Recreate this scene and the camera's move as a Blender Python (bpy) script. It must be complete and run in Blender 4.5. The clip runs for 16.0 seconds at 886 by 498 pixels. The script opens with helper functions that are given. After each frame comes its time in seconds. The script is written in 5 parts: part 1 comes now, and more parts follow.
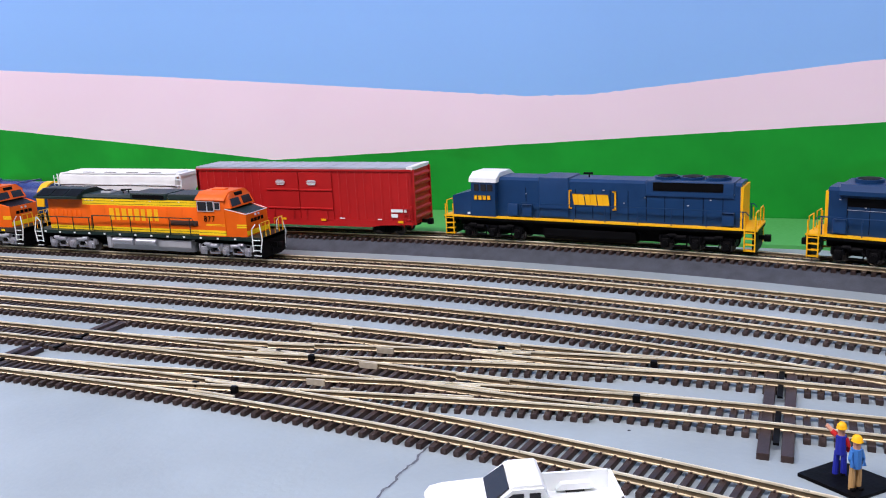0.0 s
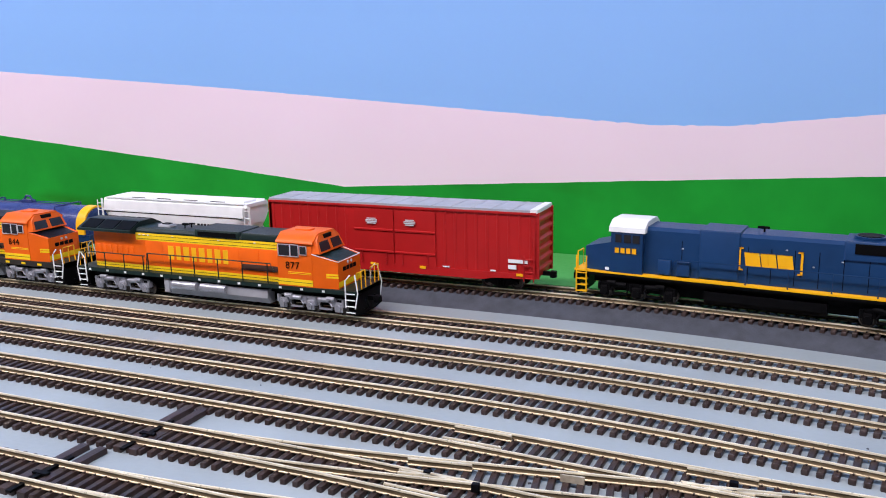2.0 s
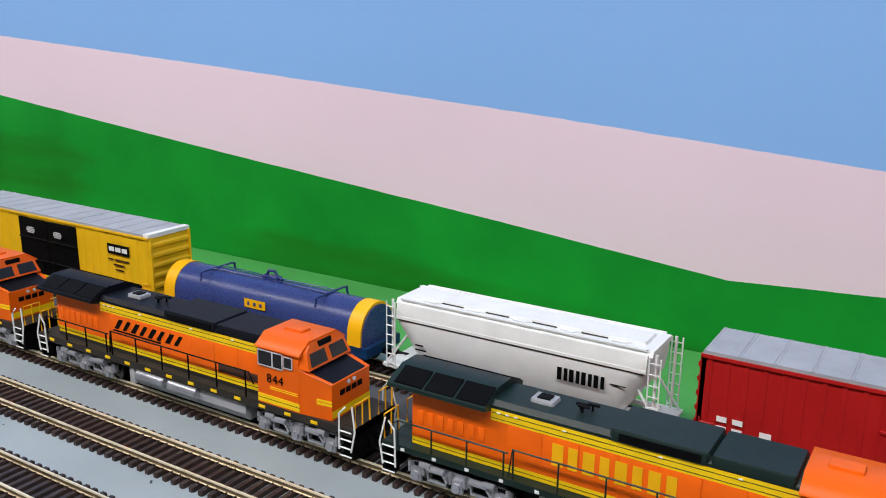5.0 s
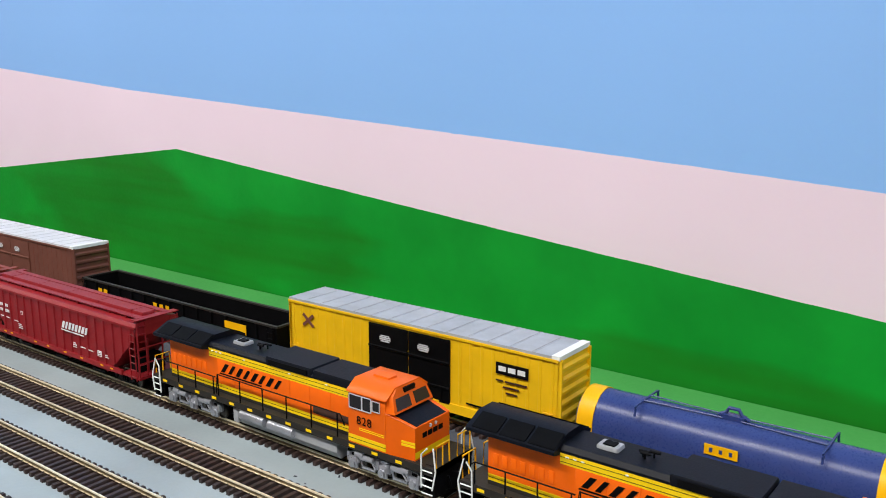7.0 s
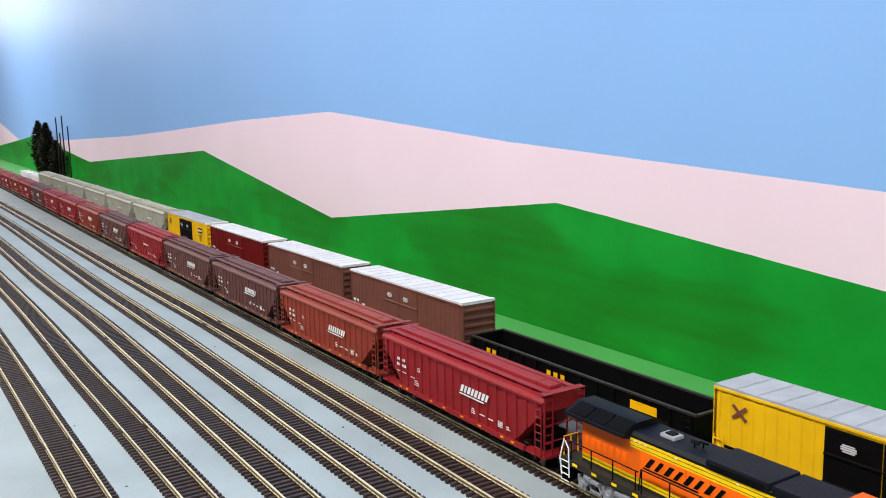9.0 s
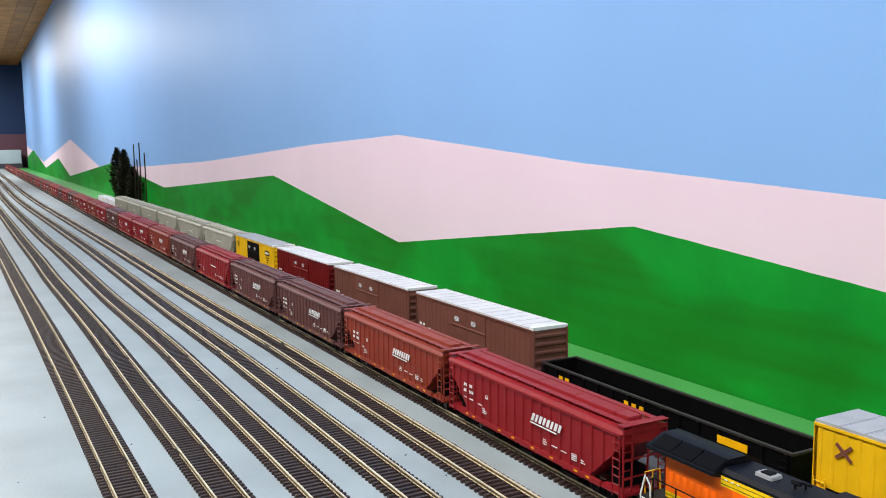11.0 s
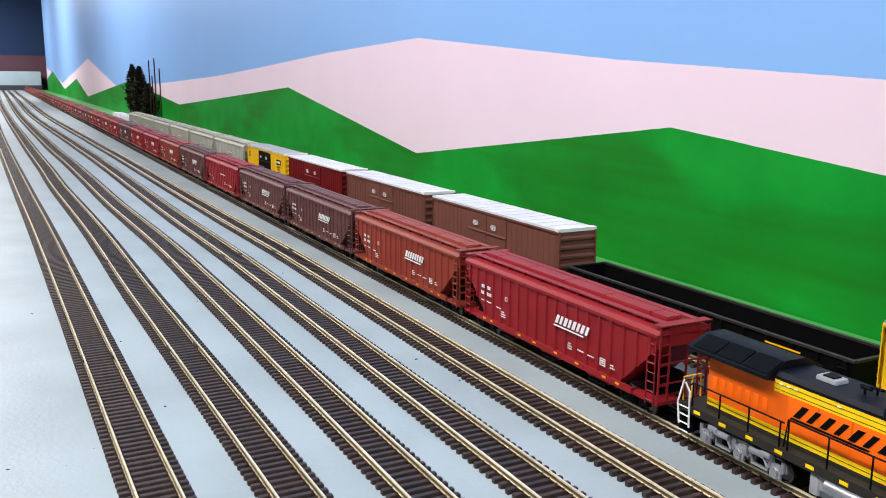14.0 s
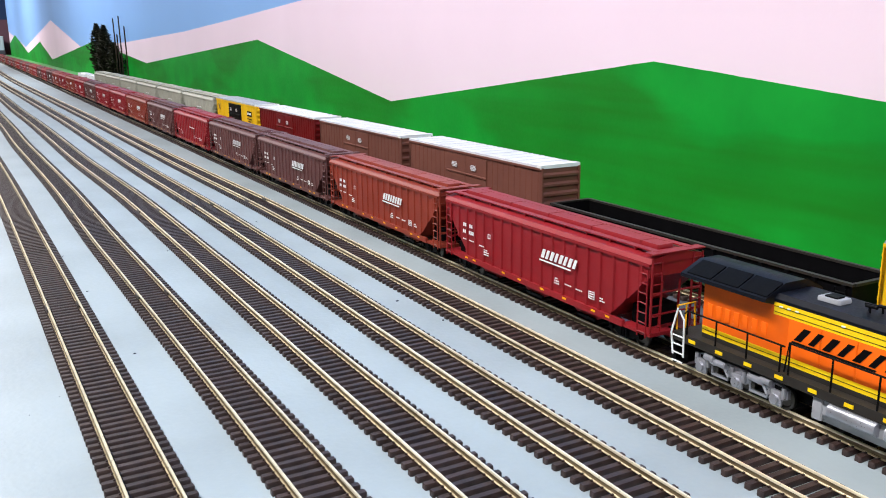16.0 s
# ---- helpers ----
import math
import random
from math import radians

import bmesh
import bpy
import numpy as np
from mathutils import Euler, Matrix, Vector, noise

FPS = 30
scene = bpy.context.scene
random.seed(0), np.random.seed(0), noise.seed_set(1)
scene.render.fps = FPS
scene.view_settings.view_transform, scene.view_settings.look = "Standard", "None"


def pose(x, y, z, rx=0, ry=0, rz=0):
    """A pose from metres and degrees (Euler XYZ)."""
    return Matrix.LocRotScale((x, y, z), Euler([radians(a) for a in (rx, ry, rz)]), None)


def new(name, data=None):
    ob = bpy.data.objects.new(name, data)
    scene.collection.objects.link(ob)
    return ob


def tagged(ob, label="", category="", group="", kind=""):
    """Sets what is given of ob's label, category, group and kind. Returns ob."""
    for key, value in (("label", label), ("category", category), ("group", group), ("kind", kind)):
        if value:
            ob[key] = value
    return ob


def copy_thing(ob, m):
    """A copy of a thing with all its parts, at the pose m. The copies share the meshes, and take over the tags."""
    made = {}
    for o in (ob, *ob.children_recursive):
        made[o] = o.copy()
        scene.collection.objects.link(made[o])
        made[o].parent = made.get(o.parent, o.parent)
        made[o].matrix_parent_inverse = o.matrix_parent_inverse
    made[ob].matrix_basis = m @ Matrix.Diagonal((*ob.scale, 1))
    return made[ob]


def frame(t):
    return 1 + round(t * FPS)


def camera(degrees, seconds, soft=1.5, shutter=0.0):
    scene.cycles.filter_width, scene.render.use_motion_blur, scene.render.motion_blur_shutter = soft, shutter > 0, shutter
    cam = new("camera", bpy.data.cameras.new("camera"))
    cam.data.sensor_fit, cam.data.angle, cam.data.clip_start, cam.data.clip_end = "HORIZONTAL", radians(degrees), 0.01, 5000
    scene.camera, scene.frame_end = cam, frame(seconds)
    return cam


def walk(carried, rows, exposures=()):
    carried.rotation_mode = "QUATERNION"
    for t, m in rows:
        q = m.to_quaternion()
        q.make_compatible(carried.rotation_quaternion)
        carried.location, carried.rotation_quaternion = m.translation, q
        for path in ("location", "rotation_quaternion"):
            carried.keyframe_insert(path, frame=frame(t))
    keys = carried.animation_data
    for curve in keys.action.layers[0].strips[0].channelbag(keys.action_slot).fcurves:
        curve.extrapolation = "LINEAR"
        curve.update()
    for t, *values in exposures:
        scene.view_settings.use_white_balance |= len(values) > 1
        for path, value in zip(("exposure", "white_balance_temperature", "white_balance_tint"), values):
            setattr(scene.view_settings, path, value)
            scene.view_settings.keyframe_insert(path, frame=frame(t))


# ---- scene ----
cam = camera(53.83, 16.0, soft=1.0)
PATH = [  # seconds, x, y, z, yaw, pitch, roll
    (0, 0.3809, -0.5825, 0.1615, 22.93, -12.78, -2.86),
    (0.5, 0.3727, -0.5822, 0.1652, 23.22, -12.89, -2.99),
    (1, 0.3470, -0.5714, 0.1646, 23.20, -12.49, -2.58),
    (1.5, 0.3025, -0.5379, 0.1651, 23.28, -12.44, -1.48),
    (2, 0.2554, -0.4987, 0.1707, 23.24, -12.21, -1.13),
    (2.5, 0.2145, -0.4379, 0.1749, 22.98, -12.81, -0.36),
    (3, 0.1752, -0.3655, 0.1696, 26.20, -13.28, 0.86),
    (5.5, -0.0983, -0.3139, 0.2186, 32.61, -15.04, 0.51),
    (6, -0.1584, -0.3184, 0.2169, 34.50, -13.53, 0.61),
    (6.5, -0.2210, -0.3326, 0.2241, 35.45, -12.99, 0.39),
    (7, -0.2694, -0.3462, 0.2283, 36.87, -11.94, 0.11),
    (7.5, -0.3099, -0.3561, 0.2356, 42.64, -10.24, -0.17),
    (8, -0.3373, -0.3444, 0.2297, 49.64, -9.10, -0.40),
    (8.5, -0.3595, -0.3444, 0.2311, 54.40, -9.19, -0.88),
    (9, -0.3669, -0.3521, 0.2361, 57.39, -9.05, -1.06),
    (11.5, -0.4073, -0.3306, 0.2135, 62.33, -6.96, -0.14),
    (12, -0.4190, -0.3241, 0.2060, 63.26, -8.32, -0.02),
    (12.5, -0.4226, -0.3250, 0.2018, 63.28, -9.23, 0.23),
    (13, -0.4301, -0.3186, 0.1940, 63.40, -10.00, 0.50),
    (13.5, -0.4375, -0.3126, 0.1882, 63.36, -10.48, 0.53),
    (14, -0.4441, -0.3108, 0.1822, 63.07, -11.13, 0.42),
    (14.5, -0.4511, -0.3097, 0.1767, 62.67, -12.06, 0.10),
    (15, -0.4566, -0.3062, 0.1686, 62.14, -12.73, 0.02),
    (15.5, -0.4603, -0.3058, 0.1641, 61.68, -13.34, -0.25),
    (16, -0.4621, -0.3038, 0.1629, 61.54, -13.72, -0.61),
]
walk(cam, [(t, pose(x, y, z, 0, 0, yw) @ pose(0, 0, 0, 90 + p) @ pose(0, 0, 0, 0, 0, r)) for t, x, y, z, yw, p, r in PATH],
     exposures=[(0, 0.10, 6350, 16), (3, 0.08, 6350, 17), (5.5, -0.20, 6700, 4), (6.5, -0.10, 6750, 3), (8, 0.12, 6850, 3), (9, 0.10, 6850, 3), (12, 0.03, 6700, 4), (16, 0.30, 6550, 6)])

# ---- light ----
world = bpy.data.worlds.new("room_air")
world.use_nodes = True
world.node_tree.nodes["Background"].inputs[0].default_value = (0.75, 0.85, 1.0, 1)
world.node_tree.nodes["Background"].inputs[1].default_value = 0.15
scene.world = world
scene.view_settings.exposure = 0.0


def lamp(x, y, z, sx, sy, watts):
    d = bpy.data.lights.new("ceiling_lamp", "AREA")
    d.shape, d.size, d.size_y, d.energy, d.color = "RECTANGLE", sx, sy, watts, (1.0, 0.95, 0.99)
    ob = new("ceiling_lamp_light", d)
    ob.matrix_world = pose(x, y, z)
    return ob


for lx, watts in ((1.8, 14.0), (0.4, 23.5), (-1.0, 35.0), (-2.2, 15.0)):
    lamp(lx, -0.95, 1.55, 1.2, 0.3, watts)
lamp(-4.6, -0.80, 1.50, 1.2, 0.3, 50.0)
for lx, watts in ((-8.2, 48.0), (-10.6, 36.0)):
    lamp(lx, -0.70, 1.20, 1.2, 0.3, watts)


# ---- materials ----
def mat(name, color, rough=0.5, metal=0.0, var=0.06, scale=60.0, bump=0.0, fine=900.0, spec=0.28, dirt=None):
    m = bpy.data.materials.new(name)
    m.use_nodes = True
    n, l = m.node_tree.nodes, m.node_tree.links
    b = n["Principled BSDF"]
    b.inputs["Roughness"].default_value, b.inputs["Metallic"].default_value = rough, metal
    b.inputs["Specular IOR Level"].default_value = spec
    tc = n.new("ShaderNodeTexCoord")
    no = n.new("ShaderNodeTexNoise")
    no.inputs["Scale"].default_value, no.inputs["Detail"].default_value = scale, 4
    l.new(tc.outputs["Object"], no.inputs["Vector"])
    ob = n.new("ShaderNodeObjectInfo")
    add = n.new("ShaderNodeMath")
    add.operation = "MULTIPLY_ADD"
    l.new(ob.outputs["Random"], add.inputs[0])
    add.inputs[1].default_value = 0.25
    l.new(no.outputs["Fac"], add.inputs[2])
    mix = n.new("ShaderNodeMix")
    mix.data_type = "RGBA"
    c = Vector(color)
    lo = c * (1 - 2.2 * var) if dirt is None else Vector(dirt)
    mix.inputs[6].default_value = (*lo, 1)
    mix.inputs[7].default_value = (*[min(1, v) for v in c * (1 + 1.2 * var)], 1)
    mr = n.new("ShaderNodeMapRange")
    mr.inputs["From Min"].default_value, mr.inputs["From Max"].default_value = 0.3, 0.85
    l.new(add.outputs[0], mr.inputs["Value"])
    l.new(mr.outputs["Result"], mix.inputs["Factor"])
    l.new(mix.outputs[2], b.inputs["Base Color"])
    n2 = n.new("ShaderNodeTexNoise")
    n2.inputs["Scale"].default_value, n2.inputs["Detail"].default_value = fine, 3
    l.new(tc.outputs["Object"], n2.inputs["Vector"])
    r2 = n.new("ShaderNodeMapRange")
    r2.inputs["To Min"].default_value, r2.inputs["To Max"].default_value = max(0.02, rough - 0.1), min(1, rough + 0.12)
    l.new(n2.outputs["Fac"], r2.inputs["Value"])
    l.new(r2.outputs["Result"], b.inputs["Roughness"])
    if bump:
        bp = n.new("ShaderNodeBump")
        bp.inputs["Strength"].default_value, bp.inputs["Distance"].default_value = bump, 0.0004
        l.new(n2.outputs["Fac"], bp.inputs["Height"])
        l.new(bp.outputs["Normal"], b.inputs["Normal"])
    return m


def patchy(name, color, patch, rough, stretch, lo=0.52, hi=0.60):
    """Brushed wall paint with broad darker strokes."""
    m = mat(name, color, rough, var=0.12, scale=14, bump=0.25, fine=260, spec=0.12)
    n, l = m.node_tree.nodes, m.node_tree.links
    b = n["Principled BSDF"]
    src = b.inputs["Base Color"].links[0].from_socket
    tc, mp = n.new("ShaderNodeTexCoord"), n.new("ShaderNodeMapping")
    mp.inputs["Scale"].default_value = stretch
    l.new(tc.outputs["Object"], mp.inputs["Vector"])
    wob = n.new("ShaderNodeTexNoise")
    wob.inputs["Scale"].default_value, wob.inputs["Detail"].default_value = 1.0, 5
    wob.inputs["Roughness"].default_value = 0.45
    l.new(mp.outputs["Vector"], wob.inputs["Vector"])
    r = n.new("ShaderNodeMapRange")
    r.inputs["From Min"].default_value, r.inputs["From Max"].default_value = lo, hi
    l.new(wob.outputs["Fac"], r.inputs["Value"])
    fine = n.new("ShaderNodeTexNoise")
    fine.inputs["Scale"].default_value = 3.0
    mp2 = n.new("ShaderNodeMapping")
    mp2.inputs["Scale"].default_value = (1.5, 1, 22)
    l.new(tc.outputs["Object"], mp2.inputs["Vector"])
    l.new(mp2.outputs["Vector"], fine.inputs["Vector"])
    mul = n.new("ShaderNodeMath")
    mul.operation = "MULTIPLY"
    l.new(r.outputs["Result"], mul.inputs[0])
    l.new(fine.outputs["Fac"], mul.inputs[1])
    mix = n.new("ShaderNodeMix")
    mix.data_type = "RGBA"
    l.new(mul.outputs[0], mix.inputs["Factor"])
    l.new(src, mix.inputs[6])
    mix.inputs[7].default_value = (*patch, 1)
    l.new(mix.outputs[2], b.inputs["Base Color"])
    return m


M = {
    "sky": mat("sky_blue_wall_paint", (0.26, 0.49, 0.90), 0.42, var=0.02, scale=3, bump=0.12, fine=300, spec=0.5),
    "pink": mat("pale_pink_wall_paint", (0.86, 0.68, 0.79), 0.6, var=0.02, scale=5, bump=0.15, fine=300),
    "green": patchy("green_wall_paint", (0.009, 0.285, 0.029), (0.014, 0.150, 0.008), 0.5, (2.2, 1, 8), 0.50, 0.56),
    "strip": mat("light_green_shelf_paint", (0.07, 0.33, 0.08), 0.5, var=0.05, scale=9, bump=0.15, fine=300),
    "table": mat("grey_blue_tabletop_paint", (0.285, 0.338, 0.358), 0.45, var=0.11, scale=11, bump=0.35, fine=350, spec=0.4),
    "ballast": mat("dark_grey_roadbed", (0.066, 0.074, 0.092), 0.85, var=0.15, scale=120, bump=0.8, fine=900),
    "tie": mat("dark_brown_plastic_tie", (0.0300, 0.0172, 0.0150), 0.45, var=0.30, scale=200, bump=0.25, fine=1500, spec=0.50),
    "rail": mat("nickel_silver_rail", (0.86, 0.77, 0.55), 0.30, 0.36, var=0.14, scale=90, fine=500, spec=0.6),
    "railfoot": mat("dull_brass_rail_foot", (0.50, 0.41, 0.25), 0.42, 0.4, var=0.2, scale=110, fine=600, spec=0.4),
    # Darker brass that paints in the shade below the rail head.
    "railweb": mat("shaded_rail_web", (0.17, 0.125, 0.07), 0.5, 0.45, var=0.2, scale=140, fine=700, spec=0.3),
    # Sill paint, also used for painted shade lines and the gondola's rim highlight.
    "valance": mat("dusty_grey_sill_and_shade_paint", (0.026, 0.023, 0.020), 0.5, var=0.12, scale=120, bump=0.1),
    "black": mat("black_plastic", (0.0032, 0.0032, 0.0038), 0.5, var=0.15, scale=150, bump=0.1, spec=0.07),
    "roof": mat("matt_black_roof_paint", (0.004, 0.005, 0.009), 0.45, var=0.1, scale=150, bump=0.1, spec=0.14),
    "dkgreen": mat("dark_green_paint", (0.008, 0.021, 0.018), 0.42, var=0.1, scale=150, bump=0.1),
    "orange": mat("orange_loco_paint", (0.82, 0.125, 0.003), 0.40, var=0.05, scale=80, bump=0.05),
    "stripe": mat("bright_yellow_stripe_paint", (0.95, 0.64, 0.008), 0.45, var=0.04, scale=90),
    "yellow": mat("yellow_paint", (0.90, 0.47, 0.006), 0.42, var=0.05, scale=90, bump=0.05),
    "boxyellow": mat("boxcar_yellow_paint", (0.86, 0.52, 0.012), 0.45, var=0.06, scale=60, bump=0.05),
    "silver": mat("silver_truck_paint", (0.44, 0.45, 0.49), 0.30, 0.65, var=0.12, scale=120, bump=0.2),
    "tank": mat("grey_fuel_tank_paint", (0.38, 0.39, 0.41), 0.35, 0.2, var=0.08, scale=100),
    "white": mat("white_paint", (0.80, 0.83, 0.82), 0.4, var=0.04, scale=80),
    "glass": mat("dark_cab_glass", (0.022, 0.022, 0.025), 0.12, var=0.05, scale=20),
    "blue": mat("navy_loco_paint", (0.007, 0.038, 0.115), 0.38, var=0.08, scale=70, bump=0.05),
    "coilblue": mat("coil_cover_blue_paint", (0.030, 0.050, 0.18), 0.28, var=0.07, scale=70, bump=0.05),
    "red": mat("bright_boxcar_red_paint", (0.42, 0.012, 0.012), 0.42, var=0.07, scale=50, bump=0.05),
    "darkred": mat("dark_boxcar_red_paint", (0.15, 0.007, 0.007), 0.42, var=0.07, scale=50, bump=0.05),
    "brown": mat("boxcar_brown_paint", (0.16, 0.060, 0.042), 0.5, var=0.07, scale=50, bump=0.05),
    "hopred": mat("mineral_red_hopper_paint", (0.25, 0.012, 0.017), 0.42, var=0.07, scale=50, bump=0.05),
    "hoprust": mat("rust_red_hopper_paint", (0.24, 0.036, 0.020), 0.42, var=0.07, scale=50, bump=0.05),
    "hopbrown": mat("dark_brown_hopper_paint", (0.115, 0.045, 0.042), 0.45, var=0.07, scale=50, bump=0.05),
    "hopgrey": mat("pale_grey_hopper_paint", (0.40, 0.40, 0.33), 0.5, var=0.06, scale=50, bump=0.05),
    "galv": mat("galvanised_roof_metal", (0.66, 0.68, 0.71), 0.45, 0.12, var=0.1, scale=60, bump=0.15, fine=500),
    "roofgrey": mat("dull_grey_roof_metal", (0.40, 0.43, 0.47), 0.45, 0.15, var=0.1, scale=60, bump=0.15, fine=500),
    "crack": mat("grey_crack_shadow", (0.11, 0.12, 0.14), 0.8, var=0.2, scale=200),
    "wheel": mat("dark_steel_wheel", (0.10, 0.09, 0.08), 0.4, 0.8, var=0.15, scale=200),
    "wood": mat("brown_wood_board", (0.50, 0.22, 0.055), 0.6, var=0.2, scale=8, bump=0.4),
    # Grey of the unseen room shell, set by how much light it bounces.
    "plaster": mat("unseen_room_bounce_grey", (0.46, 0.46, 0.45), 0.8, var=0.04, scale=3),
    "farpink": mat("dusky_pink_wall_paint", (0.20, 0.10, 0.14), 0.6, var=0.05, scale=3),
    "palebox": mat("pale_blue_box_card", (0.50, 0.66, 0.72), 0.6, var=0.05, scale=8),
    "frog": mat("dull_white_frog_metal", (0.54, 0.48, 0.36), 0.5, 0.3, var=0.2, scale=200),
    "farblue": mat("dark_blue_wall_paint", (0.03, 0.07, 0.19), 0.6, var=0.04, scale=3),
    "leaf": mat("dark_tree_foliage", (0.030, 0.030, 0.015), 0.8, var=0.3, scale=60),
    "trunk": mat("dark_tree_trunk", (0.03, 0.018, 0.012), 0.8, var=0.2, scale=90),
    "darkbrown": mat("dark_brown_box_paint", (0.05, 0.022, 0.015), 0.5, var=0.1, scale=90),
    "figred": mat("red_figure_paint", (0.6, 0.02, 0.02), 0.5),
    "figblue": mat("blue_figure_paint", (0.02, 0.03, 0.35), 0.5),
    "figlight": mat("light_blue_figure_paint", (0.05, 0.2, 0.55), 0.5),
    "figtan": mat("tan_figure_paint", (0.5, 0.3, 0.12), 0.5),
    "skin": mat("flesh_figure_paint", (0.6, 0.3, 0.2), 0.5),
    "tyre": mat("tyre_rubber", (0.02, 0.02, 0.02), 0.7),
}


# ---- mesh helpers ----
class Mesh:
    """Collects boxes, prisms and tubes into one mesh."""

    def __init__(self):
        self.v, self.f, self.m, self.mats = [], [], [], []

    def slot(self, name):
        if name not in self.mats:
            self.mats.append(name)
        return self.mats.index(name)

    def add(self, verts, faces, mname):
        o, s = len(self.v), self.slot(mname)
        self.v += [tuple(p) for p in verts]
        self.f += [tuple(i + o for i in f) for f in faces]
        self.m += [s] * len(faces)
        return self

    def box(self, x0, x1, y0, y1, z0, z1, mname, c=0.0):
        """A box; c chamfers its upright edges and top."""
        if c <= 0:
            v = [(x, y, z) for z in (z0, z1) for x, y in ((x0, y0), (x1, y0), (x1, y1), (x0, y1))]
            return self.add(v, [(3, 2, 1, 0), (4, 5, 6, 7), (0, 1, 5, 4), (1, 2, 6, 5), (2, 3, 7, 6), (3, 0, 4, 7)], mname)
        ring = lambda a, z: [(x0 + a, y0, z), (x1 - a, y0, z), (x1, y0 + a, z), (x1, y1 - a, z), (x1 - a, y1, z), (x0 + a, y1, z), (x0, y1 - a, z), (x0, y0 + a, z)]
        inn = lambda z: [(x0 + c, y0 + c * 0.6, z), (x1 - c, y0 + c * 0.6, z), (x1 - c * 0.6, y0 + c, z), (x1 - c * 0.6, y1 - c, z), (x1 - c, y1 - c * 0.6, z), (x0 + c, y1 - c * 0.6, z), (x0 + c * 0.6, y1 - c, z), (x0 + c * 0.6, y0 + c, z)]
        v = ring(c, z0) + ring(c, z1 - c) + inn(z1)
        f = [tuple(range(7, -1, -1)), tuple(range(16, 24))]
        for k in (0, 8):
            f += [(k + i, k + (i + 1) % 8, k + 8 + (i + 1) % 8, k + 8 + i) for i in range(8)]
        return self.add(v, f, mname)

    def prism(self, outline, a, b, axis, mname):
        """An outline of (p, q) pushed along an axis from a to b. x: (y, z); y: (x, z); z: (x, y)."""
        def at(p, q, r):
            return {"x": (r, p, q), "y": (p, r, q), "z": (p, q, r)}[axis]
        n = len(outline)
        v = [at(p, q, a) for p, q in outline] + [at(p, q, b) for p, q in outline]
        f = [tuple(range(n))[::-1], tuple(range(n, 2 * n))] + [(i, (i + 1) % n, n + (i + 1) % n, n + i) for i in range(n)]
        return self.add(v, f, mname)

    def tube(self, pts, r, mname, n=6):
        pts = [Vector(p) for p in pts]
        v, f = [], []
        for i, p in enumerate(pts):
            d = (pts[min(i + 1, len(pts) - 1)] - pts[max(i - 1, 0)]).normalized()
            u = d.cross(Vector((0.3, 0.2, 1)) if abs(d.z) < 0.9 else Vector((0, 1, 0))).normalized()
            w = d.cross(u)
            v += [p + (u * math.cos(a) + w * math.sin(a)) * r for a in (2 * math.pi * k / n for k in range(n))]
        for i in range(len(pts) - 1):
            f += [(i * n + k, i * n + (k + 1) % n, (i + 1) * n + (k + 1) % n, (i + 1) * n + k) for k in range(n)]
        f += [tuple(range(n))[::-1], tuple(range((len(pts) - 1) * n, len(pts) * n))]
        return self.add(v, f, mname)

    def data(self, name):
        me = bpy.data.meshes.new(name)
        me.from_pydata(self.v, [], self.f)
        for s in self.mats:
            me.materials.append(M[s])
        me.polygons.foreach_set("material_index", self.m)
        me.update()
        bm = bmesh.new()
        bm.from_mesh(me)
        bmesh.ops.recalc_face_normals(bm, faces=bm.faces)
        for fc in bm.faces:
            fc.smooth = True
        for ed in bm.edges:
            ed.smooth = len(ed.link_faces) == 2 and ed.calc_face_angle(0.0) < 0.62
        bm.to_mesh(me)
        bm.free()
        return me

    def part(self, name, parent=None, label=""):
        ob = new(name, self.data(name))
        if parent:
            ob.parent = parent
        return tagged(ob, label)


def thing(name, label, category, group="", kind=""):
    return tagged(new(name), label, category, group, kind)


# ---- plan ----
RAIL = 0.0055          # rail head above the tabletop
BACKY = 0.0762            # back track from the first yard track
BACKZ = 0.0122
WALL = 0.2301
YARD = (0.0, 0.0535, 0.1065)


def bend(x):
    d = max(0.0, x - 0.058)
    return -0.314 * d * d if d < 0.55 else -0.314 * 0.3025 - 0.3454 * (d - 0.55)


def slope(x):
    return (bend(x + 0.001) - bend(x - 0.001)) / 0.002


def on_track(x, off, z):
    """Pose of a thing whose middle is at x on the track off metres behind the first one."""
    a = math.atan(slope(x))
    return pose(x, bend(x) + off, z, 0, 0, math.degrees(a))


# ---- setting ----
m = Mesh().box(-12.6, 3.0, -0.62, WALL + 0.02, -0.03, 0.0, "table")
tagged(m.part("tabletop"), "grey-blue painted plywood layout tabletop with a fine crack", "tabletop", kind="structure")
m = Mesh().box(-12.0, 3.0, BACKY + 0.045, WALL - 0.002, -0.004, 0.003, "strip")
tagged(m.part("trim"), "light green painted strip of tabletop along the wall", "trim", kind="structure")

